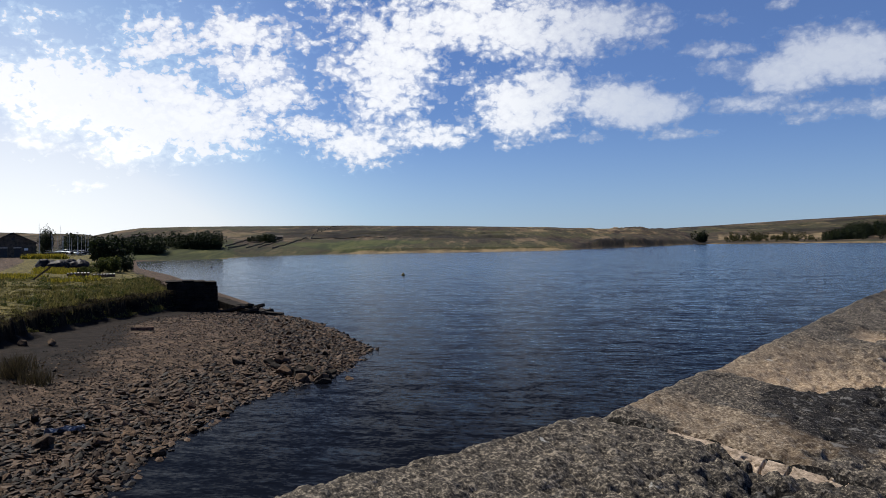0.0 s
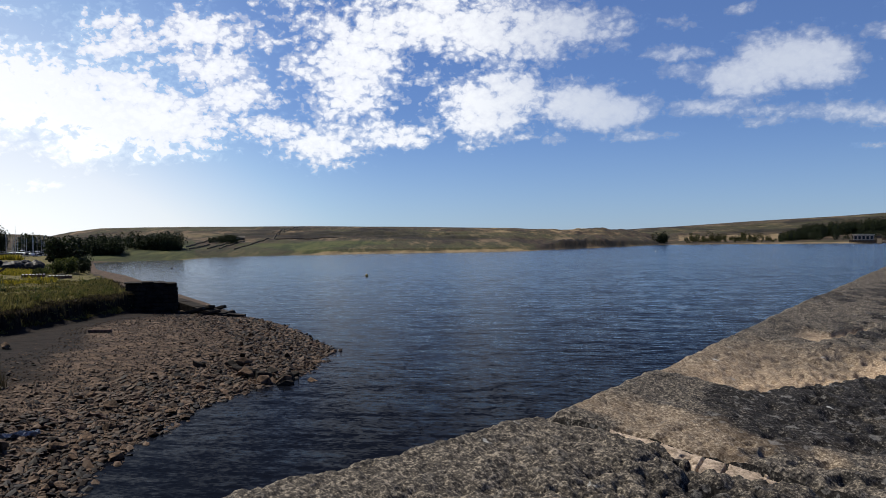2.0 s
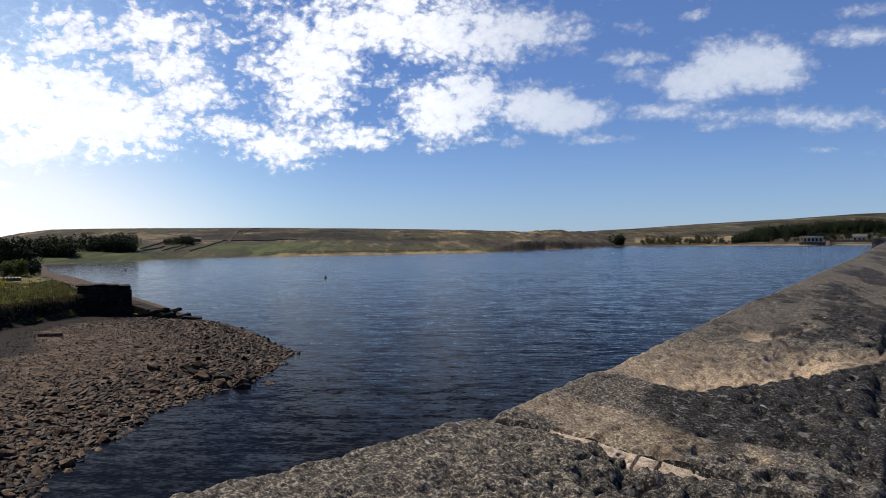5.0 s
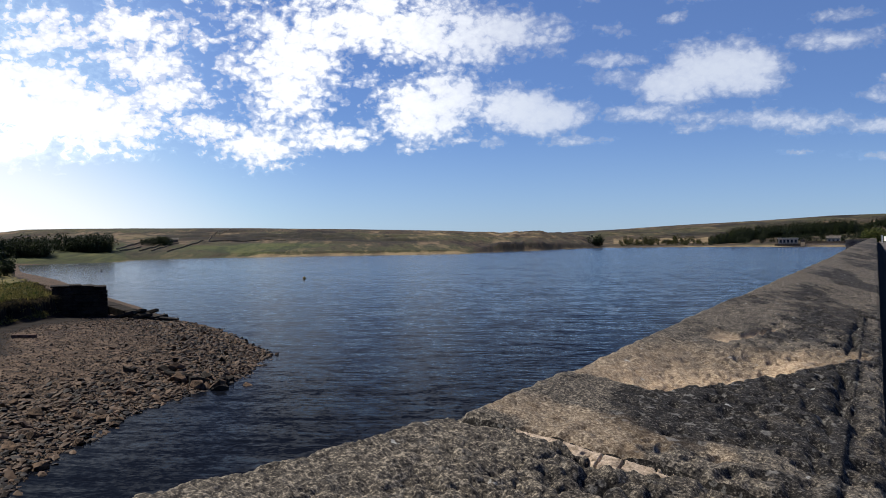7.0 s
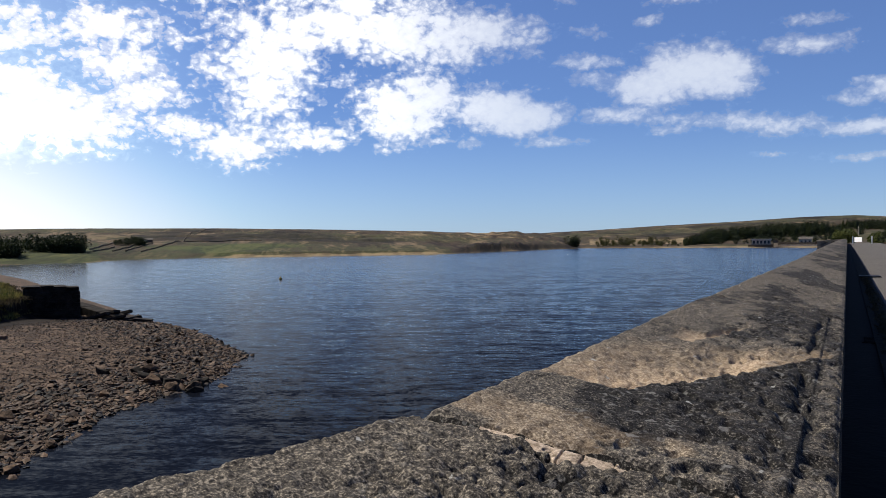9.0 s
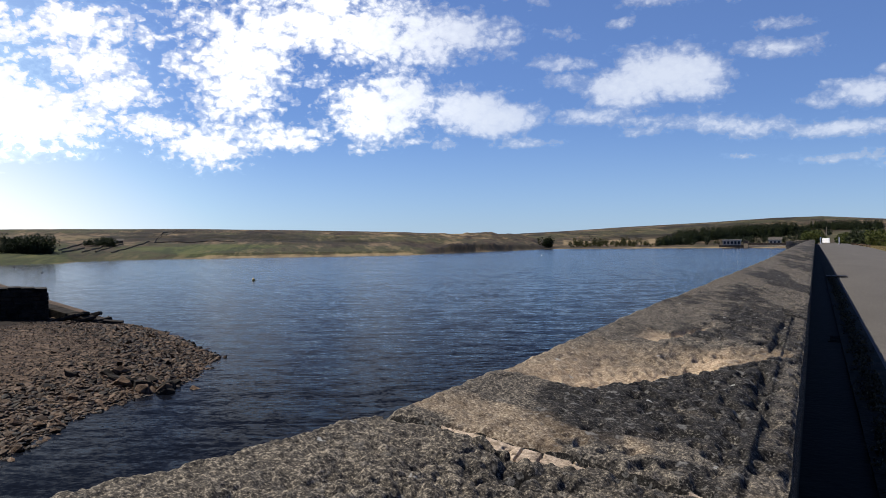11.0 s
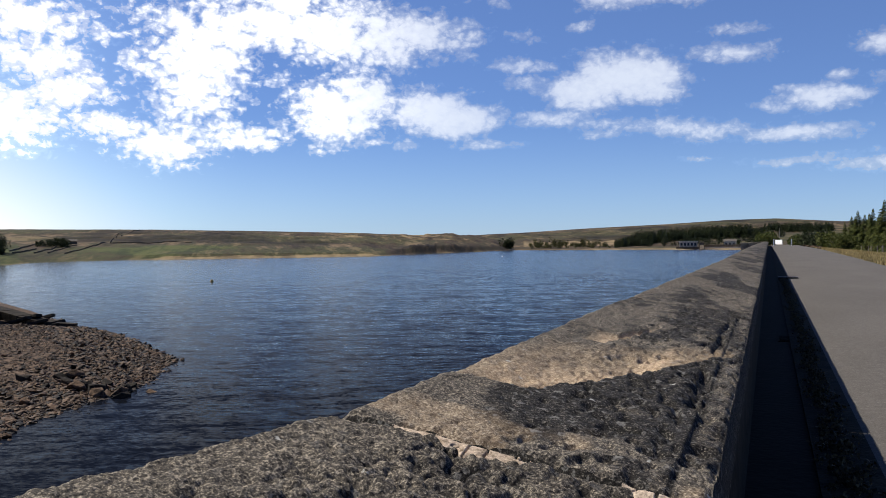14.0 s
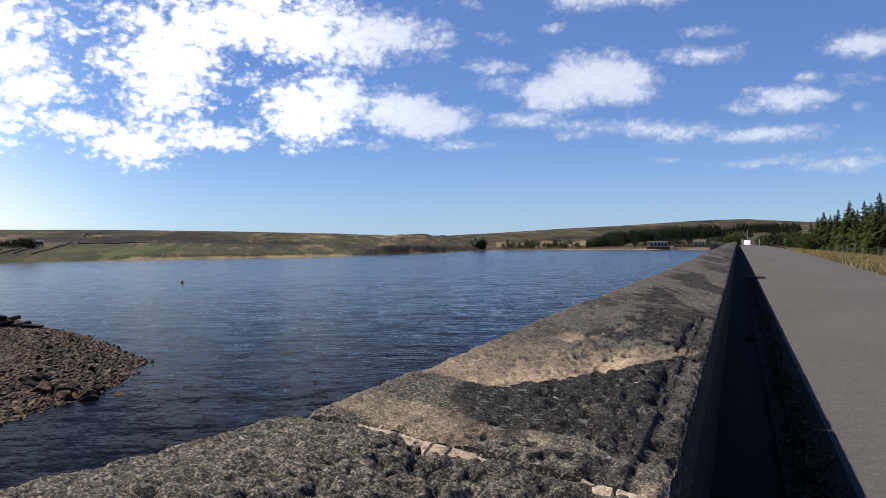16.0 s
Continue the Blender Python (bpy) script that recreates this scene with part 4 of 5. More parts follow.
rng = random.Random(4)
BIG = [(-28.1, 27.9, 0.85, 2, "large dark rock at the water's edge on the point"), (-28.7, 27.2, 0.85, 3, "pale brown slab of rock beside the water"), (-30.2, 27.4, 0.8, 5, "large dark rock at the water's edge on the point"),
       (-27.2, 29.0, 0.7, 6, ""), (-32.6, 29.5, 1.0, 1, ""), (-28.8, 19.0, 0.62, 2, "buff flat rock lying on the shingle shore"), (-26.2, 17.2, 0.55, 4, "buff flat rock lying on the shingle shore"), (-24.9, 14.5, 0.62, 7, "buff flat rock lying on the shingle shore"),
       (-25.2, 15.7, 0.6, 0, ""), (-22.9, 15.3, 0.55, 3, "dark wet rock at the water's edge"), (-25.9, 13.0, 0.8, 2, ""), (-27.6, 19.9, 0.5, 5, ""), (-29.6, 24.1, 0.6, 6, ""), (-26.8, 20.4, 0.5, 1, ""), (-33.0, 37.2, 0.4, 4, ""), (-45.6, 21.9, 0.7, 3, ""), (-44.9, 23.2, 0.6, 5, "")]
DARK = []
for k in range(4):
    DARK.append(ROCKS[2 * k].copy())
    DARK[-1].materials[0] = M_PIER
for k, (x, y, size) in enumerate(((-31.6, 28.1, 0.7), (-30.4, 27.8, 0.9), (-29.2, 27.7, 1.1), (-28.4, 28.6, 0.95), (-28.8, 29.4, 0.6), (-32.7, 28.7, 0.6), (-31.6, 26.9, 0.5), (-29.9, 28.9, 0.7), (-33.6, 27.3, 0.7), (-27.6, 27.5, 0.8))):
    ob = rock(x, y, size, k, 47 * k, 14 - 5 * (k % 6), "dark boulder among the stones on the point", 0.4)
    ob.data = DARK[k % 4]
for x, y, size, k, label in BIG:
    rock(x, y, size, k, rng.uniform(0, 360), rng.uniform(-12, 12), label or "brown angular rock lying on the shingle shore")


def along(line, s):
    """A place a share s of the way along a polyline."""
    lens = [math.dist(a, b) for a, b in zip(line, line[1:])]
    want = s * sum(lens)
    for (a, b), n in zip(zip(line, line[1:]), lens):
        if want <= n:
            return a[0] + (b[0] - a[0]) * want / n, a[1] + (b[1] - a[1]) * want / n
        want -= n
    return line[-1]


WATERLINE = [p for p in SHORE if -71 < p[0] < -15]
for k in range(120):
    s = rng.random() ** 1.3 * 0.85
    x, y = along(WATERLINE, s)
    off = abs(rng.gauss(0, 3.2)) - 0.3
    rock(x - off * 0.85, y - off * 0.45, rng.uniform(0.15, 0.42) * (1.3 if rng.random() < 0.12 else 1), k, rng.uniform(0, 360), rng.uniform(-18, 18))


def scatter_stones():
    """The uncounted small stones of the shore."""
    r = np.random.RandomState(12)
    n = 34000
    s = r.rand(n) ** 1.25 * 0.9
    pts = np.array([along(WATERLINE, v) for v in s])
    off = np.abs(r.normal(0, 5.0, n)) - 0.35
    x = pts[:, 0] - off * 0.85 + r.normal(0, 0.4, n)
    y = pts[:, 1] - off * 0.5 + r.normal(0, 0.4, n)
    dl = to_line(x, y, LIP) * np.where(inside(x, y, LIP_LOOP), 1, -1)
    keep = dl < -2.4 - 3.6 * (1 - step(24, 34, y)) * (0.35 + 0.65 * r.rand(len(x)))
    x, y, off = x[keep], y[keep], off[keep]
    z = land(x, y)
    size = (0.022 + 0.12 * r.rand(len(x)) ** 4.0) * np.where(off < 6, 1.2, 0.8)
    bm = bmesh.new()
    bmesh.ops.create_icosphere(bm, subdivisions=1, radius=1)
    base = np.array([v.co[:] for v in bm.verts])
    tri = np.array([[v.index for v in f.verts] for f in bm.faces])
    bm.free()
    nv = len(base)
    jit = 1 + 0.75 * (r.rand(len(x), nv, 1) - 0.5)
    v = base[None] * jit
    ang = r.rand(len(x)) * 6.283
    shape = np.stack([1 + 0.6 * r.rand(len(x)), np.ones(len(x)), 0.25 + 0.5 * r.rand(len(x))], -1)
    v = v * shape[:, None] * size[:, None, None]
    lean = r.normal(0, 0.35, len(x))
    v[:, :, 2] += v[:, :, 0] * lean[:, None]
    c, q = np.cos(ang)[:, None], np.sin(ang)[:, None]
    vx, vy = v[:, :, 0] * c - v[:, :, 1] * q, v[:, :, 0] * q + v[:, :, 1] * c
    v = np.stack([vx + x[:, None], vy + y[:, None], v[:, :, 2] + z[:, None] + 0.2 * size[:, None]], -1).reshape(-1, 3)
    f = (tri[None] + (np.arange(len(x)) * nv)[:, None, None]).reshape(-1, 3)
    me = mesh_from("shingle", v.tolist(), f.tolist(), M_SHINGLE)
    return tagged(new("shingle", me), "loose brown and grey stones covering the shore", "shingle", kind="stuff")


scatter_stones()


def fine_gravel():
    """Pebbles over the whole beach, too small to count."""
    r = np.random.RandomState(23)
    n = 42000
    pts = np.array([along(WATERLINE, v) for v in r.rand(n) ** 1.2 * 0.92])
    off = 19 * r.rand(n) ** 1.3
    x, y = pts[:, 0] - off * 0.86 + r.normal(0, 0.6, n), pts[:, 1] - off * 0.5 + r.normal(0, 0.6, n)
    dl = to_line(x, y, LIP) * np.where(inside(x, y, LIP_LOOP), 1, -1)
    keep = dl < -2.4 - 3.6 * (1 - step(24, 34, y)) * (0.35 + 0.65 * r.rand(len(x)))
    x, y = x[keep], y[keep]
    n = len(x)
    z = land(x, y)
    size = 0.022 + 0.055 * r.rand(n) ** 2.5
    base = np.array([(1, 0, 0), (0, 1, 0), (-1, 0, 0), (0, -1, 0), (0, 0, 0.8), (0, 0, -0.5)], float)
    tri = np.array([(0, 1, 4), (1, 2, 4), (2, 3, 4), (3, 0, 4), (1, 0, 5), (2, 1, 5), (3, 2, 5), (0, 3, 5)])
    v = base[None] * (1 + 0.6 * (r.rand(n, 6, 1) - 0.5)) * size[:, None, None]
    a = r.rand(n) * 6.283
    c, q = np.cos(a)[:, None], np.sin(a)[:, None]
    v = np.stack([v[:, :, 0] * c - v[:, :, 1] * q + x[:, None], v[:, :, 0] * q + v[:, :, 1] * c + y[:, None], v[:, :, 2] + z[:, None] + 0.2 * size[:, None]], -1).reshape(-1, 3)
    f = (tri[None] + (np.arange(n) * 6)[:, None, None]).reshape(-1, 3)
    return tagged(new("gravel", mesh_from("gravel", v.tolist(), f.tolist(), M_SHINGLE)), "fine brown gravel over the upper beach", "gravel", kind="stuff")


fine_gravel()


# ---------------------------------------------------------------- grass and weeds
def tufts(name, x, y, tall, mat, label, blades=6, seed=3, wide=0.035, spread=0.16, lift=0.0):
    r = np.random.RandomState(seed)
    n = len(x)
    z = land(x, y) + lift
    X, Y, Z, H = (np.repeat(a, blades) for a in (x, y, z, tall))
    m = len(X)
    a = r.rand(m) * 6.283
    bx, by = X + r.normal(0, spread * 0.5, m), Y + r.normal(0, spread * 0.5, m)
    h = H * (0.55 + 0.6 * r.rand(m))
    tilt = r.normal(0, 0.35, (m, 2)) * h[:, None]
    w = wide * (0.6 + 0.8 * r.rand(m))
    ox, oy = np.cos(a) * w, np.sin(a) * w
    v = np.stack([np.stack([bx - ox, by - oy, Z - 0.03], -1), np.stack([bx + ox, by + oy, Z - 0.03], -1), np.stack([bx + tilt[:, 0], by + tilt[:, 1], Z + h], -1)], 1).reshape(-1, 3)
    f = np.arange(3 * m).reshape(-1, 3)
    return tagged(new(name, mesh_from(name, v.tolist(), f.tolist(), mat)), label, "grass", kind="stuff")


def band(line, n, lo, hi, seed, power=1.0, s0=0.0, s1=1.0):
    """Places beside a polyline, lo to hi metres to its left."""
    r = np.random.RandomState(seed)
    s = s0 + (s1 - s0) * r.rand(n)
    p = np.array([along(line, v) for v in s])
    q = np.array([along(line, min(v + 0.004, 1)) for v in s]) - np.array([along(line, max(v - 0.004, 0)) for v in s])
    q /= np.linalg.norm(q, axis=1)[:, None]
    d = lo + (hi - lo) * r.rand(n) ** power
    return p[:, 0] - q[:, 1] * d, p[:, 1] + q[:, 0] * d


BANK = [p for p in LIP if -97 < p[0] < -35]
gx_, gy_ = band(BANK, 20000, -0.15, 55, 5, 1.9)
fx_, fy_ = band(BANK, 2600, -0.15, 0.9, 25, 1.0)
top_z = land(fx_, fy_)
over = np.where(top_z > 2.35)[0]
tufts("hanging_turf", fx_[over], fy_[over], -0.08 - 0.5 * fbm(fx_[over] * 0.6, fy_[over] * 0.6, 27, 3) ** 1.5, M_RUSH, "dark matted turf hanging over the edge of the bank", 12, 26, 0.035, 0.8)
tufts("bank_grass", gx_, gy_, 0.03 + 0.62 * fbm(gx_ * 0.5, gy_ * 0.5, 9, 3) ** 2.5, M_GRASS, "rough green and straw grass on top of the bank")
ry_ = np.random.RandomState(77)
wa = np.radians(np.concatenate([59.8 + 6.5 * ry_.rand(1500), 60.0 + 3.5 * ry_.rand(900)]))
wr = np.concatenate([86 + 20 * ry_.rand(1500), 108 + 19 * ry_.rand(900)])
yx, yy = -np.sin(wa) * wr, np.cos(wa) * wr
keep = fbm(yx * 0.16, yy * 0.16, 15, 3) > 0.47
tufts("yellow_weeds", yx[keep], yy[keep], np.full(keep.sum(), 0.42), M_YELLOW, "yellow flowering weeds beside the gravel yard", 6, 8, 0.07, 0.5)
wx_, wy_ = band(BANK, 600, 0.3, 4, 16, 1.0, 0.45, 0.75)
tufts("tall_grass", wx_, wy_, np.full(600, 0.40), M_GRASS, "taller seeding grass at the end of the bank", 6, 17, 0.03)
r_ = np.random.RandomState(31)
vy = 22 + 200 * r_.rand(9000) ** 1.6
vx = np.interp(vy, [0, 30, 50, 117, 220], [4.88, 4.88, 5.12, 5.9, 6.4]) + 0.05 + (4 + vy * 0.07) * r_.rand(9000) ** 1.2
tufts("verge_grass", vx, vy, 0.05 + 0.20 * r_.rand(9000) ** 1.5, M_STRAW, "dry straw-coloured grass on the road verge", 5, 32, 0.04, 0.3)
for x, y, h in ((-36.8, 17.3, 1.0), (-34.9, 17.3, 0.7), (-38.2, 18.2, 0.8)):
    rx, ry = np.random.RandomState(int(h * 10)).normal(0, 0.3, (2, 60))
    ob = tufts("rush_tuft", rx + x, ry + y, np.full(60, h), M_RUSH, "dark tuft of rushes growing in the shingle", 4, 41, 0.02)
    ob["kind"] = ""
    del ob["kind"]
    tagged(ob, category="rush")


# ---------------------------------------------------------------- trees
def leaf_cloud(points, size, seed, squash=0.7):
    """Small bent leaf clumps at the given places, as vertices and faces."""
    r = np.random.RandomState(seed)
    p = np.asarray(points, float)
    n = len(p)
    a, b = r.normal(0, 1, (n, 3)), r.normal(0, 1, (n, 3))
    a /= np.linalg.norm(a, axis=1)[:, None]
    b -= a * (a * b).sum(1)[:, None]
    b /= np.linalg.norm(b, axis=1)[:, None]
    s = size * (0.6 + 0.8 * r.rand(n))[:, None]
    v = np.stack([p - a * s, p + b * s * squash, p + a * s, p - b * s * squash * (0.5 + r.rand(n))[:, None]], 1).reshape(-1, 3)
    return v, np.arange(4 * n).reshape(-1, 4)


def crown_points(rng_, n, w, h, z0, lumps=9):
    """Places in the shell of a lumpy, gappy crown."""
    cs = [(rng_.normal(0, 0.28, 3) * (w, w, h * 0.5) + (0, 0, z0 + h * 0.5), rng_.uniform(0.22, 0.42)) for _ in range(lumps)]
    out = []
    for k in range(n):
        c, q = cs[k % lumps]
        d = rng_.normal(0, 1, 3)
        d /= np.linalg.norm(d)
        out.append(c + d * (w * q, w * q, h * q) * rng_.uniform(0.65, 1.05))
    out = np.array(out)
    lo, hi = np.percentile(out, 2, axis=0), np.percentile(out, 98, axis=0)
    out = (out - (lo + hi) / 2) / (hi - lo) * (w, w, h - z0) + (0, 0, (h + z0) / 2)
    out[:, 2] = np.maximum(out[:, 2], z0 * 0.5)
    return out


def bush(name, x, y, w, h, mat, label, seed, leaf=0.05, n=2200, group="", z=None):
    base = empty(name, x, y, height(x, y) if z is None else z)
    tagged(base, label, "bush" if "bush" in name else "tree", group)
    r = np.random.RandomState(seed)
    trunk = bmesh.new()
    for k in range(5):
        top = Vector((r.normal(0, w * 0.2), r.normal(0, w * 0.2), h * 0.6))
        stick(trunk, Vector((r.normal(0, 0.06 * w), r.normal(0, 0.06 * w), -0.1)), top, 0.035 * w, 0.012 * w)
    part("trunk", trunk, M_BARK, base)
    v, f = leaf_cloud(crown_points(r, n, w, h, h * 0.06, 14), leaf * w, seed)
    part("crown", mesh_from("crown", v.tolist(), f.tolist(), mat), mat, base)
    return base


def stick(bm, a, b, ra, rb, sides=6):
    """A tapered round limb from a to b."""
    d = (b - a)
    m = Matrix.Translation((a + b) / 2) @ d.to_track_quat("Z", "Y").to_matrix().to_4x4()
    bmesh.ops.create_cone(bm, cap_ends=True, segments=sides, radius1=ra, radius2=rb, depth=d.length, matrix=m)
    return bm


def conifer_geometry(h, seed, tiers=34, sprays=1.0):
    """Drooping branches in whorls, each a rib with ragged side sprays."""
    r = np.random.RandomState(seed)
    v, f = [], []

    def tri(a, b, c):
        f.append((len(v), len(v) + 1, len(v) + 2))
        v.extend([tuple(a), tuple(b), tuple(c)])

    for t in range(tiers):
        q = t / (tiers - 1)
        z = h * (0.08 + 0.90 * q)
        reach = h * 0.27 * (1 - q) ** 0.75 * r.uniform(0.8, 1.15) + 0.12
        for k in range(int(6 + 7 * (1 - q))):
            a = r.uniform(0, 6.283)
            L = reach * r.uniform(0.6, 1.2)
            d = np.array([math.cos(a), math.sin(a), 0.0])
            side = np.array([-d[1], d[0], 0.0])
            droop = r.uniform(0.15, 0.45) - 0.35 * q
            for j in range(int(5 * sprays)):
                s0 = j / 5
                p0 = np.array([0, 0, z]) + d * L * s0 - np.array([0, 0, droop * L * s0 * s0 * 1.5])
                ln = L * (0.42 - 0.22 * s0) * r.uniform(0.7, 1.3)
                for sg in (-1, 1):
                    tip = p0 + d * ln * 0.8 + side * sg * ln * r.uniform(0.4, 0.9) - np.array([0, 0, ln * r.uniform(0.1, 0.6)])
                    tri(p0, p0 + d * ln * 0.45 + np.array([0, 0, 0.02 * h * r.uniform(-0.5, 0.6)]), tip)
            end = np.array([0, 0, z]) + d * L - np.array([0, 0, droop * L * 1.2])
            tri(np.array([0, 0, z + 0.02 * h]) + d * L * 0.3 + side * 0.03 * h, np.array([0, 0, z]) + d * L * 0.3 - side * 0.03 * h, end)
    tri((0.02 * h, 0, h * 0.93), (-0.02 * h, 0, h * 0.93), (0, 0, h * 1.03))
    return v, f


def conifer(h, seed, label):
    base = empty("conifer")
    tagged(base, label, "tree", "spruces beside the fence")
    trunk = stick(bmesh.new(), Vector((0, 0, -0.4)), Vector((0, 0, h * 0.96)), h * 0.018, 0.01, 8)
    part("trunk", trunk, M_BARK, base)
    v, f = conifer_geometry(h, seed)
    part("crown", mesh_from("crown", v, f, M_NEEDLE), M_NEEDLE, base)
    return base


SPRUCE = "tall dark green spruce standing behind the fence"
kinds = [conifer(10.0, 50 + k, SPRUCE) for k in range(4)]
spots = [(-4.1, 225, 7.0), (-4.5, 222, 8.4), (-4.85, 214, 9.6), (-5.25, 210, 8.6), (-5.7, 204, 9.8), (-6.05, 198, 8.6), (-6.35, 190, 11.2), (-6.8, 186, 9.2), (-7.2, 178, 10.6), (-7.6, 172, 10.0),
         (-8.05, 168, 11.8), (-8.6, 166, 11.0), (-9.3, 160, 11.5), (-4.7, 240, 9.0), (-5.5, 238, 10.0), (-6.6, 226, 11.0), (-7.4, 214, 11.5), (-8.3, 205, 12.0), (-9.9, 170, 12.0)]
for k, (az, r, h) in enumerate(spots):
    x, y = at_bearing(az, r)
    m = pose(x, y, height(x, y) - 0.1, 0, 0, 47 * k)
    tree = kinds[k] if k < 4 else copy_thing(kinds[k % 4], m)
    tree.matrix_basis = m
    tree.scale = (h / 10 * (0.9 + 0.05 * (k % 4)), h / 10, h / 10)


def wood(name, spots_, label, mat, needles):
    """A far wood, as one uncounted mass of small ragged trees: x, y, z, height."""
    V, F, at = [], [], 0
    if needles:
        sets = [tuple(map(np.array, conifer_geometry(1.0, 80 + k, 9, 0.6))) for k in range(5)]
    else:
        sets = []
        for k in range(5):
            r = np.random.RandomState(90 + k)
            sets.append(leaf_cloud(crown_points(r, 480, 0.9, 1.0, 0.05, 9), 0.05, k))
    for k, (x, y, z, h) in enumerate(spots_):
        v, f = sets[k % 5]
        a = k * 2.4
        c, s = math.cos(a), math.sin(a)
        V.append(np.stack([v[:, 0] * c - v[:, 1] * s, v[:, 0] * s + v[:, 1] * c, v[:, 2]], -1) * (h * (0.9 + 0.3 * ((k * 7) % 5) / 5)) + (x, y, z))
        F += (f + at).tolist()
        at += len(v)
    return tagged(new(name, mesh_from(name, np.concatenate(V).tolist(), F, mat)), label, "wood", kind="stuff")


def plant(n, seed, place):
    """Random places on the land: place(rng) gives bearing, distance and tree height."""
    r = random.Random(seed)
    got = [place(r) for _ in range(n)]
    xy = np.array([at_bearing(a, d) for a, d, _ in got])
    z = land(xy[:, 0], xy[:, 1])
    return [(x, y, zz - 0.2, h) for (x, y), zz, (_, _, h) in zip(xy, z, got)]


def pine_place(r):
    az = r.uniform(-3.4, 10.6)
    front = np.interp(az, [-3.5, 0, 4.3, 7.5, 10.6], [1000, 1060, 1090, 960, 800])
    return az, front + 170 * r.random(), r.uniform(8.0, 13.0) * (0.75 if az < 1.5 else 1.15) * np.interp(az, [8.8, 10.7], [1.0, 0.4])


wood("pine_wood", plant(1300, 61, pine_place), "dark pine plantation on the far hillside", M_PINE, True)
wood("shore_wood", plant(130, 62, lambda r: (r.uniform(55.9, 61.6), r.uniform(322, 345), 2.4 + 4.4 * r.random() ** 0.8)) + plant(60, 63, lambda r: (r.uniform(51.9, 55.4), r.uniform(352, 368), 2.4 + 4.6 * r.random() ** 0.8)),
     "dark broadleaf wood along the far shore", M_LEAF_DARK, False)
wood("farm_trees", plant(26, 64, lambda r: (lambda a: (a, r.uniform(432, 446), r.uniform(0.7, 1.0) * np.interp(a, [48.2, 48.9, 50.1], [4.8, 4.4, 2.6])))(r.uniform(48.3, 50.1))), "clump of dark trees beside a moorland farm", M_LEAF_DARK, False)
wood("shore_scrub", plant(110, 65, lambda r: (r.uniform(10.6, 16.6), r.uniform(772, 905), 1.3 + 7.5 * r.random() ** 3)), "scrubby green trees along the far shore", M_SCRUB, False)
wood("wood_edge", plant(50, 66, lambda r: (r.uniform(-0.5, 10.5), r.uniform(840, 960), r.uniform(5, 8))), "round green trees before the plantation", M_LEAF_DARK, False)

x, y = at_bearing(18.2, 742)
bush("headland_tree", x, y, 11, 9, M_LEAF_DARK, "dark rounded tree on the tip of the headland", 71)
for k, (az, r, w, h, mat) in enumerate(((-2.2, 215, 5, 3.6, M_LEAF_DARK), (-2.7, 206, 5, 3.8, M_LEAF_DARK), (-3.2, 200, 5, 3.4, M_LEAF), (-3.7, 192, 4.5, 3.2, M_LEAF), (1.55, 300, 5, 5.0, M_LEAF_DARK), (0.55, 300, 7, 4.4, M_LEAF), (-1.5, 250, 6, 3.2, M_LEAF), (-4.1, 186, 4, 3.0, M_LEAF))):
    x, y = at_bearing(az, r)
    bush("bush", x, y, w, h, mat, "dense green bush beyond the end of the dam", 72 + k, 0.045, 2000, "bushes beyond the dam")
for k, (az, r, w, h, mat, label) in enumerate(((59.75, 113, 2.3, 1.7, M_LEAF, "leafy green bush on the bank above the shore"), (59.0, 116, 2.4, 2.0, M_LEAF, "leafy green bush on the bank above the shore"), (58.1, 118, 1.9, 2.2, M_LEAF_DARK, "dark bush on the bank above the shore"),
                                              (59.2, 172, 6.2, 4.9, M_LEAF_DARK, "large dark rounded bush near the boats"), (58.3, 170, 4.2, 3.4, M_LEAF_DARK, "large dark rounded bush near the boats"), (60.5, 110, 2.0, 0.8, M_LEAF, "low leafy bush on the grassy bank"))):
    x, y = at_bearing(az, r)
    bush("bush", x, y, w, h, mat, label, 90 + k, 0.045, 2400, "bushes on the bank")
for k, (az, r, h) in enumerate(((62.75, 285, 8.0), (63.05, 288, 7.2))):
    x, y = at_bearing(az, r)
    bush("tree", x, y, 3.6, h, M_LEAF_DARK, "narrow dark tree beside the boathouse", 96 + k)


def weed_patches():
    """Low leafy weeds in clumps among the grass of the bank."""
    r = np.random.RandomState(52)
    cx, cy = band(BANK, 900, 1.0, 26, 53, 1.5)
    keep = fbm(cx * 0.22, cy * 0.22, 54, 3) > 0.46
    cx, cy = cx[keep], cy[keep]
    w = 0.12 + 0.38 * r.rand(len(cx)) ** 2
    pts = np.repeat(np.stack([cx, cy, land(cx, cy)], -1), 34, axis=0)
    d = r.normal(0, 0.5, pts.shape) * np.repeat(w, 34)[:, None]
    d[:, 2] = np.abs(d[:, 2]) * 0.9
    v, f = leaf_cloud(pts + d, 0.085, 55)
    return tagged(new("weeds", mesh_from("weeds", v.tolist(), f.tolist(), M_LEAF)), "leafy green weeds among the rough grass of the bank", "weeds", kind="stuff")


weed_patches()


# ---------------------------------------------------------------- on the shore and the bank
def on_bearing(name, az, r, z=None, face=0.0):
    """An empty at a place seen from the dam, its +y pointing away from there."""
    x, y = at_bearing(az, r)
    return empty(name, x, y, height(x, y) if z is None else z, az + face)


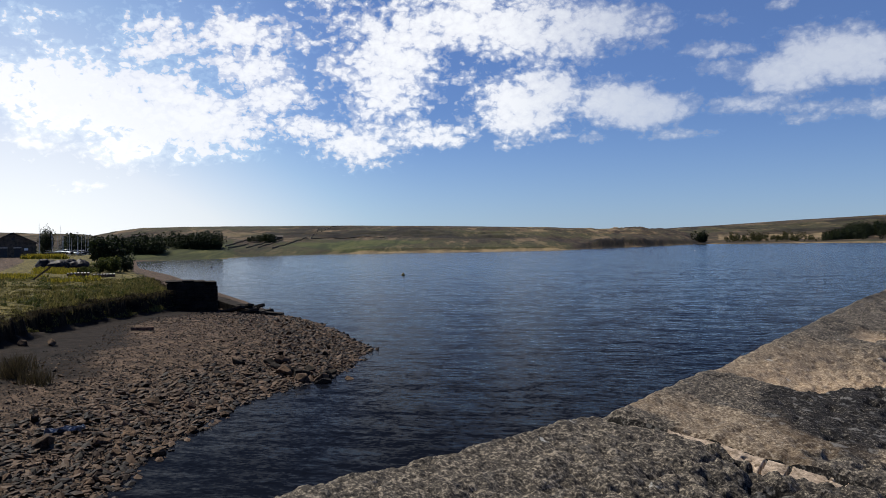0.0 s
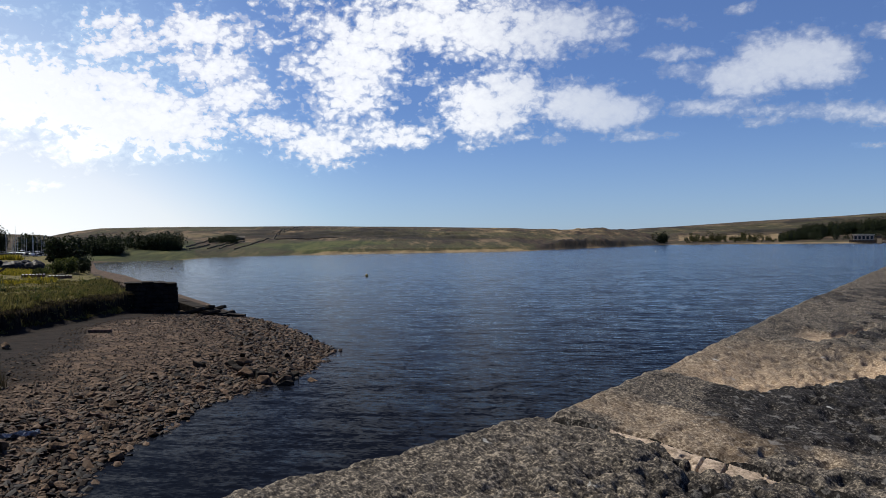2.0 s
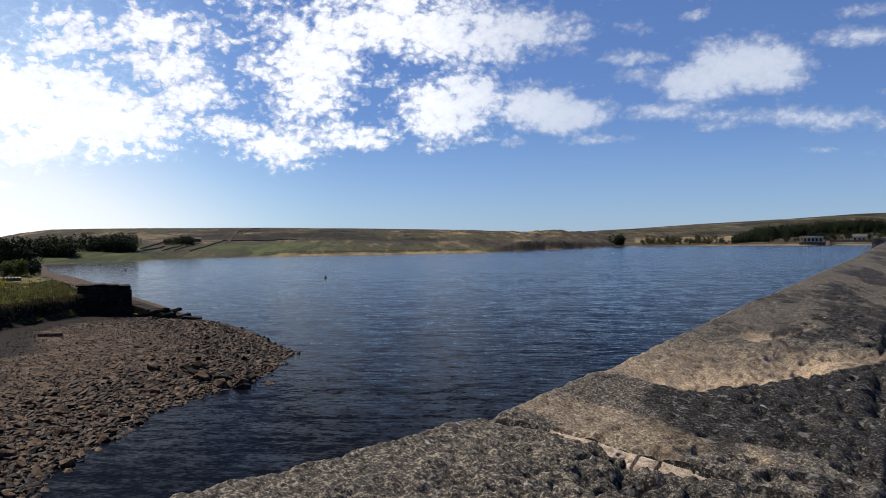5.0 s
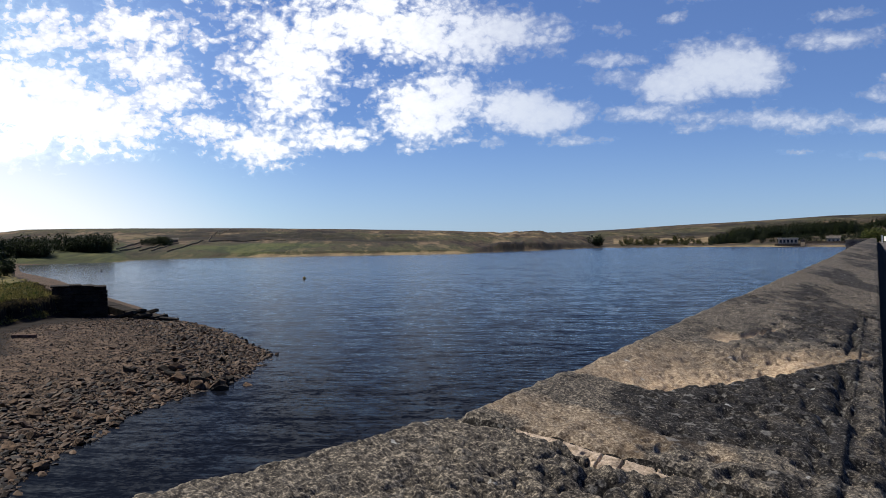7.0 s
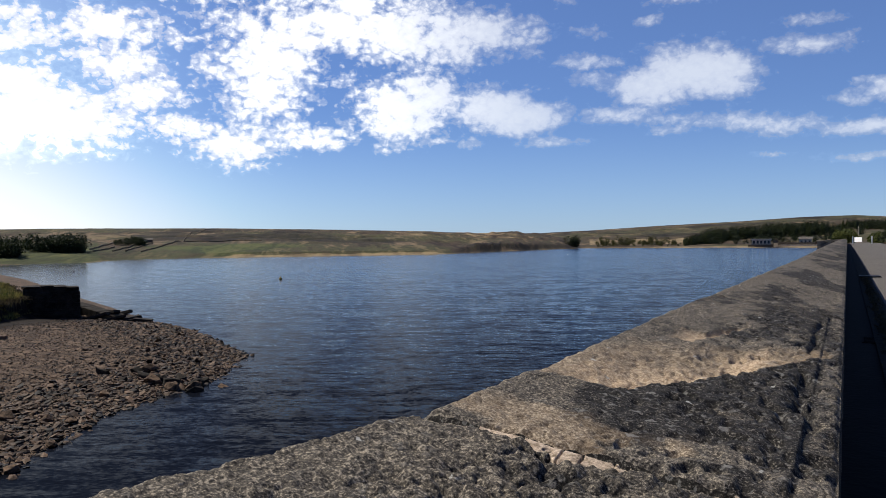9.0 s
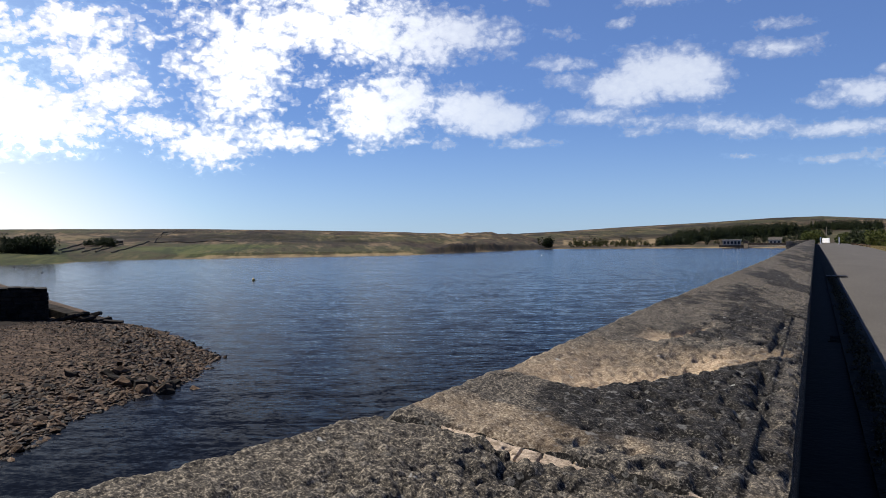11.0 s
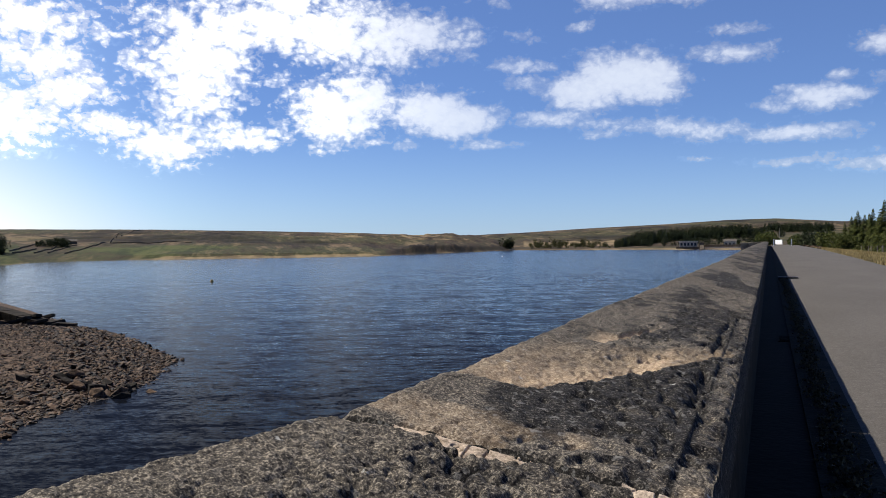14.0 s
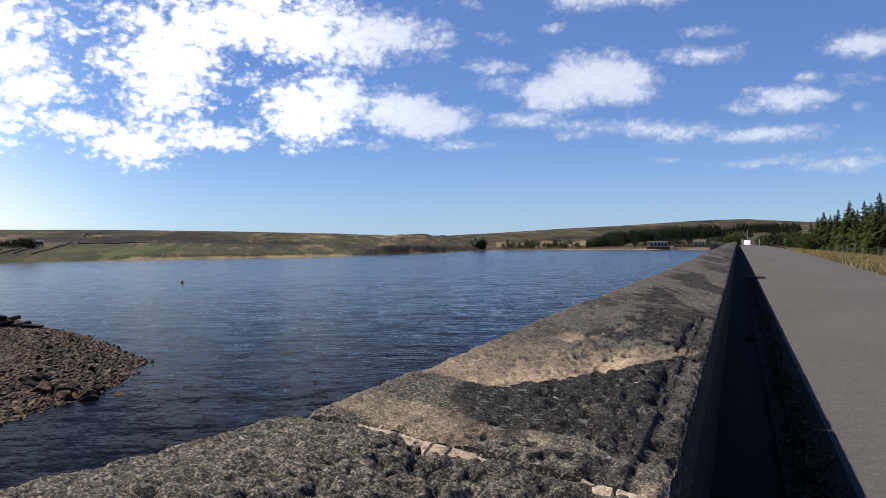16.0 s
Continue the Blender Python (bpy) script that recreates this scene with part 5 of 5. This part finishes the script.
def pier():
    """A stub of old masonry that ends the bank: rough courses of separate blocks."""
    base = empty("stone_pier", -61.2, 44.9, 0.9, 55.0)
    tagged(base, "dark stub of old coursed stone wall ending the bank", "wall")
    r = random.Random(7)
    part("core", box(-2.3, 1.95, -0.05, 2.6, -0.6, 2.3), M_PIER, base)
    z = -0.5
    for k in range(8):
        h, x = (0.36 if k < 6 else 0.3), -2.4
        while x < 2.0:
            w = min(r.uniform(0.5, 1.0), 2.05 - x)
            if k == 7 and x > 0.6:
                break
            if w > 0.12:
                out = r.uniform(-0.06, 0.05)
                part("block", box(x + 0.012, x + w - 0.012, -0.35 + out, 0.05, z + 0.01, z + h - 0.01, 0.05), M_PIER, base)
            x += w
        z += h
    for x, wide, z, deep in ((-2.5, 1.43, 2.30, 2.2), (-1.05, 1.03, 2.33, 2.0), (0.0, 0.98, 2.28, 2.3), (1.0, 0.95, 2.18, 1.6)):
        bm = box(x, x + wide, -0.42 + r.uniform(0, 0.12), deep, z, z + r.uniform(0.12, 0.17), 0.05)
        part("capstone", bm, M_PIER, base)
    return base


pier()
for k, (x, y, rz, tilt, w, l_) in enumerate(((-58.6, 46.9, 30, -16, 1.0, 2.4), (-57.4, 47.8, 48, -12, 0.9, 2.2), (-56.6, 48.8, 70, -9, 0.9, 2.0), (-59.6, 48.6, 20, -20, 1.0, 2.8), (-55.0, 48.9, 40, 5, 0.8, 1.6), (-60.2, 50.2, 35, -14, 1.1, 3.2))):
    bm = box(-l_ / 2, l_ / 2, -w / 2, w / 2, -0.14, 0.14, 0.04)
    for v in bm.verts:
        v.co += Vector((noise.noise(v.co * 2 + Vector((k, 0, 0))), noise.noise(v.co * 2 + Vector((0, k, 5))), 0)) * 0.12
    ob = tagged(new("stone_slab", from_bm("stone_slab", bm, M_PIER)), "fallen dark stone slab below the old wall", "slab", "fallen slabs by the wall")
    ob.matrix_basis = pose(x, y, height(x, y) + 0.22, tilt * 0.4, tilt, rz)

apron = empty("sloping_apron", -60.6, 48.9, 0.55, -2)
tagged(apron, "dark sloping stone apron running down into the water", "wall")
for k, (x0, x1, z0, z1) in enumerate(((-3.6, -1.6, 1.0, 0.72), (-1.6, 0.6, 0.70, 0.36), (0.6, 2.6, 0.34, 0.06), (2.6, 4.6, 0.02, -0.22))):
    bm = box(x0 + 0.02, x1 - 0.02, -0.7 + 0.08 * k, 0.9, -1.2, 0.0, 0.05)
    for v in bm.verts:
        if v.co.z > -0.6:
            v.co.z += z0 + (z1 - z0) * (v.co.x - x0) / (x1 - x0)
    part("block", bm, M_PIER, apron)

log = empty("driftwood_beam", -47.7, 30.8, height(-47.7, 30.8) + 0.12, 36)
tagged(log, "squared grey timber beam lying on the shingle", "beam")
part("beam", box(-0.75, 0.75, -0.13, 0.13, -0.14, 0.12, 0.03), M_LOG, log)

plank = empty("leaning_plank", -83.5, 41.2, height(-83.5, 41.2), 62)
tagged(plank, "dark plank leaning at a slant in the grass", "plank")
bm = box(-0.09, 0.09, -0.05, 0.05, -0.1, 2.3, 0.01)
bmesh.ops.rotate(bm, cent=(0, 0, 0), matrix=Matrix.Rotation(radians(52), 3, "Y"), verts=bm.verts)
part("board", bm, M_BARK, plank)


def pallet(x, y, rz):
    base = empty("pallet", x, y, height(x, y) + 0.05, rz)
    tagged(base, "bleached slatted wooden pallet lying on the grass", "pallet", "pallets on the bank")
    for k in range(7):
        part("slat", box(-1.15 + k * 0.36, -1.15 + k * 0.36 + 0.22, -0.8, 0.8, 0.30, 0.36, 0.008), M_PALE, base)
    for k in (-0.75, 0, 0.75):
        part("bearer", box(-1.2, 1.25, k - 0.05, k + 0.05, 0.0, 0.30), M_LOG, base)


pallet(-89.6, 49.6, 61)
pallet(-88.2, 52.0, 58)


def black_pile():
    """Boats or bales laid up under black sheeting: soft, sagging heaps."""
    r = random.Random(9)
    for k in range(7):
        az, d = 63.0 - k * 0.37, 131 + r.uniform(-3, 3)
        x, y = at_bearing(az, d)
        bm = bmesh.new()
        bmesh.ops.create_icosphere(bm, subdivisions=4, radius=1)
        sx, sy, sz = r.uniform(0.9, 1.5), r.uniform(1.0, 1.6), r.uniform(0.8, 1.35)
        for v in bm.verts:
            n = noise.fractal(v.co * 1.6 + Vector((k * 5, 0, 0)), 0.9, 2.0, 4)
            v.co *= 1 + 0.22 * n
            v.co = Vector((v.co.x * sx, v.co.y * sy, max(v.co.z, -0.3) * sz))
        for f in bm.faces:
            f.smooth = True
        ob = tagged(new("black_tarpaulin", from_bm("black_tarpaulin", bm, M_SHEET)), "heap covered with creased shiny black plastic sheeting", "heap", "sheeted heaps on the yard")
        ob.matrix_basis = pose(x, y, height(x, y) + 0.25, 0, 0, r.uniform(0, 180))


black_pile()

bm = bmesh.new()
bmesh.ops.create_grid(bm, x_segments=24, y_segments=10, size=0.5)
for v in bm.verts:
    v.co = Vector((v.co.x * 1.3, v.co.y * 0.3, 0.08 + 0.18 * noise.fractal(v.co * 5, 0.9, 2.0, 4)))
bmesh.ops.solidify(bm, geom=bm.faces[:], thickness=0.01)
litter = tagged(new("plastic_sheet", from_bm("plastic_sheet", bm, M_BLUE)), "crumpled pale blue plastic sheet washed up on the stones", "litter")
litter.matrix_basis = pose(-26.9, 14.3, height(-26.9, 14.3) + 0.06, 0, 0, 62)


def boathouse():
    base = on_bearing("boathouse", 64.75, 236)
    tagged(base, "brown stone gabled boathouse with two dark doorways", "building")
    w, eave, top, deep = 5.4, 3.9, 6.6, 16.0
    bm = bmesh.new()
    prof = [(-w, -0.5), (w, -0.5), (w, eave), (0, top - 0.25), (-w, eave)]
    a = [bm.verts.new((x, 0, z)) for x, z in prof]
    b = [bm.verts.new((x, deep, z)) for x, z in prof]
    bm.faces.new(a), bm.faces.new(list(reversed(b)))
    for k in range(5):
        bm.faces.new((a[k], b[k], b[(k + 1) % 5], a[(k + 1) % 5]))
    bmesh.ops.recalc_face_normals(bm, faces=bm.faces[:])
    part("wall", bm, M_STONE, base)
    for sg in (-1, 1):
        bm = bmesh.new()
        add_box(bm, 0, math.hypot(w + 0.4, top - eave) + 0.1, -0.35, deep + 0.35, 0, 0.22)
        ang = math.atan2(top - eave, w)
        bmesh.ops.transform(bm, matrix=Matrix.Translation((0, 0, top - 0.1)) @ (Matrix.Rotation(ang, 4, "Y") if sg > 0 else Matrix.Rotation(math.pi - ang, 4, "Y") @ Matrix.Scale(-1, 4, (0, 0, 1))), verts=bm.verts)
        bmesh.ops.recalc_face_normals(bm, faces=bm.faces[:])
        part("roof", bm, M_ROOF, base)
    for x in (-2.2, 1.0):
        d = part("door", box(x - 0.75, x + 0.75, -0.06, 0.05, 0.0, 2.5), M_DARK, base, "dark boarded door")
        part("lintel", box(x - 0.95, x + 0.95, -0.08, 0.05, 2.52, 2.8), M_STONE_LIGHT, d)
    part("window", box(-0.35, 0.35, -0.05, 0.05, 4.6, 5.3), M_DARK, base)
    part("sign", box(2.6, 3.5, -0.07, 0.0, 1.9, 2.5), M_WHITE, base, "small plain white notice")
    for k in range(3):
        part("side_window", box(w - 0.03, w + 0.05, 2.5 + 4 * k, 3.7 + 4 * k, 1.2, 2.4), M_DARK, base)


boathouse()


def dinghy(az, r, tall, turn, sheet):
    base = on_bearing("dinghy", az, r)
    base.rotation_euler.z += radians(turn)
    tagged(base, "laid-up sailing dinghy with a tall bare mast" if sheet else "white-hulled sailing dinghy with a tall bare mast", "boat", "dinghies in the boat park")
    v, f, n = [], [], 9
    for k in range(n):
        t = k / (n - 1)
        half = 0.75 * math.sin(math.pi * min(0.28 + 0.72 * (1 - t), 1) * 0.5 + 0.0) * (1 - t ** 4)
        half = max(half, 0.03)
        v += [(-half, t * 4.3 - 2, 0.85), (-half * 0.7, t * 4.3 - 2, 0.45 + 0.1 * t), (half * 0.7, t * 4.3 - 2, 0.45 + 0.1 * t), (half, t * 4.3 - 2, 0.85), (0, t * 4.3 - 2, 1.05)]
    for k in range(n - 1):
        for j in range(5):
            a, b = 5 * k + j, 5 * k + (j + 1) % 5
            f.append((a, b, b + 5, a + 5))
    f += [(4, 3, 2, 1, 0), tuple(range(5 * n - 5, 5 * n))]
    part("hull", mesh_from("hull", v, f, M_SHEET if sheet else M_WHITE), None, base)
    part("mast", stick(bmesh.new(), Vector((0, 0.8, 0.8)), Vector((0, 0.7, tall)), 0.06, 0.045), M_MAST, base)
    part("boom", stick(bmesh.new(), Vector((0, 0.75, 1.5)), Vector((0, -1.8, 1.55)), 0.04, 0.035), M_MAST, base)
    for sg in (-0.5, 0.5):
        part("trolley_wheel", stick(bmesh.new(), Vector((sg - 0.05, 0, 0.2)), Vector((sg + 0.05, 0, 0.2)), 0.22, 0.22, 12), M_DARK, base)
    part("trolley", box(-0.5, 0.5, -1.6, 1.6, 0.2, 0.4), M_MAST, base)


r_b = random.Random(5)
for k in range(15):
    dinghy(60.25 + k * 0.17 + r_b.uniform(-0.05, 0.05), 268 + r_b.uniform(-9, 12), r_b.uniform(5.2, 6.6), r_b.uniform(-50, 50), k % 3 != 0)
for az, r, tall in ((62.0, 245, 8.6), (63.25, 262, 9.6)):
    pole = on_bearing("flagpole", az, r)
    tagged(pole, "thin bare pole standing by the boat park", "pole")
    part("shaft", stick(bmesh.new(), Vector((0, 0, -0.3)), Vector((0, 0, tall)), 0.075, 0.04), M_MAST, pole)

hx, hy = band([at_bearing(63.9, 214), at_bearing(61.9, 207)], 420, -1.2, 1.2, 44)
tufts("low_hedge", hx, hy, np.full(420, 1.2), M_YELLOW, "low yellow-green hedge along the gravel yard", 9, 45, 0.16, 0.9)

# ---------------------------------------------------------------- on the water
for x, y, size, mat, label in ((-95.9, 117.8, 0.6, M_OCHRE, "dull yellow mooring buoy floating on the lake"), (-170.7, 130.7, 0.6, M_DARK, "small dark mooring buoy floating on the lake"), (-224, 161.9, 0.6, M_DARK, "small dark mooring buoy floating on the lake"),
                               (-124.4, 370.4, 0.5, M_PALE, "pale weathered mooring buoy floating on the lake")):
    bm = bmesh.new()
    bmesh.ops.create_uvsphere(bm, u_segments=16, v_segments=10, radius=size / 2)
    for v in bm.verts:
        if v.co.z > 0:
            v.co.z *= 1.15
    bmesh.ops.create_cone(bm, cap_ends=True, segments=8, radius1=0.06, radius2=0.05, depth=0.2, matrix=Matrix.Translation((0, 0, size * 0.62)))
    ob = tagged(new("buoy", from_bm("buoy", bm, mat)), label, "buoy", "buoys")
    ob.matrix_basis = pose(x, y, size * 0.15)

# ---------------------------------------------------------------- far shore
def valve_house():
    base = on_bearing("valve_house", 5.6, 752, 0.0)
    tagged(base, "flat-roofed stone valve house on a plinth at the water's edge", "building")
    part("plinth", box(-11, 9.5, 0, 9, -3, 2.6), M_STONE, base)
    part("wall", box(-8, 7.5, 1.0, 8, 2.6, 6.6), M_STONE_LIGHT, base)
    part("roof", box(-8.8, 8.3, 0.2, 9, 6.6, 7.6, 0.1), M_STONE_LIGHT, base)
    for k in range(6):
        x = -7.6 + k * 3.0
        part("pillar", box(x - 0.35, x + 0.35, 0.3, 1.0, 2.6, 6.6, 0.03), M_STONE_LIGHT, base)
        if k < 5:
            part("window", box(x + 0.6, x + 2.4, 0.9, 1.05, 3.4, 6.0), M_DARK, base)
    part("pier", box(9.5, 13.5, -3.0, 4, -3, 6.4, 0.1), M_STONE, base)
    bm = box(9.8, 13.2, -7, -3, -3, 4.0)
    for v in bm.verts:
        if v.co.z > 0 and v.co.y < -4:
            v.co.z = 0.2
    part("buttress", bm, M_STONE, base)
    return base


valve_house()
quay = on_bearing("quay_wall", 3.7, 760, 0.0)
tagged(quay, "long low pale stone wall along the far water's edge", "wall", kind="structure")
part("facing", box(-16, 22, 0, 3, -3, 2.2, 0.1), M_STONE_LIGHT, quay)
part("parapet", box(-16, 22, 2.2, 3.2, 2.2, 4.4, 0.1), M_STONE, quay)

house = on_bearing("keepers_house", 2.9, 800, 3.4)
tagged(house, "small pale stone house beyond the far wall", "building")
part("wall", box(-5.5, 5.5, 0, 7, -2, 3.8), M_STONE_LIGHT, house)
bm = box(-6, 6, -0.5, 7.5, 3.8, 6.0)
for v in bm.verts:
    if v.co.z > 5:
        v.co.y = 3.5
part("roof", bm, M_ROOF, house)
for k in range(3):
    part("window", box(-4.3 + 3.4 * k, -2.6 + 3.4 * k, -0.05, 0.1, 0.8, 2.6), M_DARK, house)

farm = on_bearing("farmhouse", 47.95, 472)
tagged(farm, "small stone moorland farmhouse beside the trees", "building")
part("wall", box(-2.2, 2.2, 0, 4, -1, 1.6), M_STONE, farm)
bm = box(-2.4, 2.4, -0.2, 4.2, 1.6, 2.7)
for v in bm.verts:
    if v.co.z > 2.2:
        v.co.y = 2
part("roof", bm, M_ROOF, farm)
part("gable_end", box(-2.25, -1.3, -0.06, 0.0, 0.2, 1.3), M_WHITE, farm)


def field_wall(points):
    """A drystone wall over the moor."""
    base = empty("field_wall")
    tagged(base, "dark drystone field wall running over the moor", "wall", "field walls on the moor", "structure")
    xy = []
    for (a0, r0), (a1, r1) in zip(points, points[1:]):
        for k in range(24):
            t = k / 24
            xy.append(at_bearing(a0 + (a1 - a0) * t, r0 + (r1 - r0) * t))
    v, f = [], []
    for k, (x, y) in enumerate(xy):
        z = height(x, y)
        q = xy[min(k + 1, len(xy) - 1)], xy[max(k - 1, 0)]
        d = Vector((q[0][0] - q[1][0], q[0][1] - q[1][1])).normalized() * 0.22
        top = 0.55 + 0.2 * noise.noise(Vector((x * 0.2, y * 0.2, 0)))
        v += [(x + d.y, y - d.x, z - 0.6), (x - d.y, y + d.x, z - 0.6), (x - d.y * 0.6, y + d.x * 0.6, z + top), (x + d.y * 0.6, y - d.x * 0.6, z + top)]
    for k in range(len(xy) - 1):
        for j in range(4):
            a, b = 4 * k + j, 4 * k + (j + 1) % 4
            f.append((a, b, b + 4, a + 4))
    part("stonework", mesh_from("stonework", v, f, M_STONE), M_STONE, base)


for pts in ([(48.4, 392), (47.0, 439), (45.7, 501), (45.4, 562), (44.6, 768), (43.6, 879)], [(51.4, 365), (50.0, 413)], [(50.2, 383), (49.2, 417), (48.3, 475)], [(49.4, 390), (47.6, 463)],
            [(51.6, 373), (50.1, 449)], [(45.7, 501), (43.4, 502), (40.3, 500)], [(45.9, 678), (44.3, 801)]):
    field_wall(pts)

# ---------------------------------------------------------------- beside the road
def gutter_litter():
    """Moss cushions and dead leaves along the edge of the drain channel."""
    r = np.random.RandomState(58)
    n = 700
    y = 3.5 + 26 * r.rand(n) ** 1.6
    x = 0.50 + WALL_BEND * y + r.normal(0, 0.05, n) + 0.06 * (fbm(y * 0.9, y * 0, 59, 3) - 0.5)
    pts = np.repeat(np.stack([x, y, ROAD_Z + 0.005 + camber(y)], -1), 16, axis=0)
    d = r.normal(0, 0.022, pts.shape) * (0.4 + 1.2 * np.repeat(r.rand(n), 16)[:, None])
    d[:, 2] = np.abs(d[:, 2]) * 0.9
    v, f = leaf_cloud(pts + d, 0.012, 60)
    return tagged(new("moss_litter", mesh_from("moss_litter", v.tolist(), f.tolist(), M_LITTER)), "brown moss and dead leaves along the drain channel", "moss", kind="stuff")


gutter_litter()
gully = empty("gully_grate", 0.335 - 0.094, 11.85, ROAD_Z - 0.012)
tagged(gully, "black iron gully grate in the drain channel", "drain")
part("frame", box(-0.15, 0.15, -0.32, 0.32, -0.004, 0.012, 0.004), M_KERB, gully)
for k in range(7):
    part("bar", box(-0.13, 0.13, -0.29 + 0.09 * k, -0.25 + 0.09 * k, 0.014, 0.022, 0.003), M_KERB, gully)

# ---------------------------------------------------------------- beyond the road
gate = on_bearing("road_barrier", -0.08, 219, ROAD_Z + 0.20)
tagged(gate, "white barrier board between white posts across the road end", "gate")
bm = box(-1.6, 1.6, -0.05, 0.05, 0.35, 1.55, 0.01)
bmesh.ops.rotate(bm, cent=(0, 0, 0), matrix=Matrix.Rotation(radians(-60), 3, "Z"), verts=bm.verts)
bmesh.ops.translate(bm, vec=(0.35, 0, 0), verts=bm.verts)
part("board", bm, M_WHITE, gate)
for x in (-0.85, 3.3):
    part("post", box(x - 0.14, x + 0.14, -0.1, 0.1, -0.2, 1.75, 0.02), M_WHITE, gate)
post_x = [(-4.15, 250), (-4.6, 222), (-5.05, 202), (-5.45, 188), (-5.6, 183.6), (-5.95, 170), (-6.24, 159.4), (-6.66, 152.8), (-7.1, 147), (-7.55, 141.4), (-8.0, 136), (-8.35, 131.6), (-8.9, 127)]
fence = empty("fence")
tagged(fence, "weathered wooden post and wire fence behind the verge", "fence")
tops = []
for k, (az, r) in enumerate(post_x):
    x, y = at_bearing(az, r)
    z = height(x, y)
    big = 1.7 if k in (6, 7) else 1.0
    part("post", box(x - 0.07 * big, x + 0.07 * big, y - 0.07, y + 0.07, z - 0.3, z + 1.15 * (1.2 if big > 1 else 1), 0.01), M_POST, fence)
    tops.append(Vector((x, y, z)))
for lift in (0.35, 0.7, 1.05):
    bm = bmesh.new()
    for a, b in zip(tops, tops[1:]):
        stick(bm, a + Vector((0, 0, lift)), b + Vector((0, 0, lift)), 0.008, 0.008, 4)
    part("wire", bm, M_WIRE, fence)
pole = on_bearing("telegraph_pole", -0.2, 330)
tagged(pole, "grey wooden pole on the hillside beyond the dam", "pole")
part("shaft", stick(bmesh.new(), Vector((0, 0, -0.5)), Vector((0, 0, 6.5)), 0.16, 0.11), M_POST, pole)
for k in range(5):
    x, y = at_bearing(-1.75 - 0.22 * k, 190 - 14 * k)
    ob = new("roadside_stone", ROCKS[k])
    ob.matrix_basis = pose(x, y, height(x, y) + 0.15, 0, 0, 70 * k) @ Matrix.Scale(0.9, 4)
    tagged(ob, "rough boulder set along the road's edge", "rock", "boulders at the road edge")
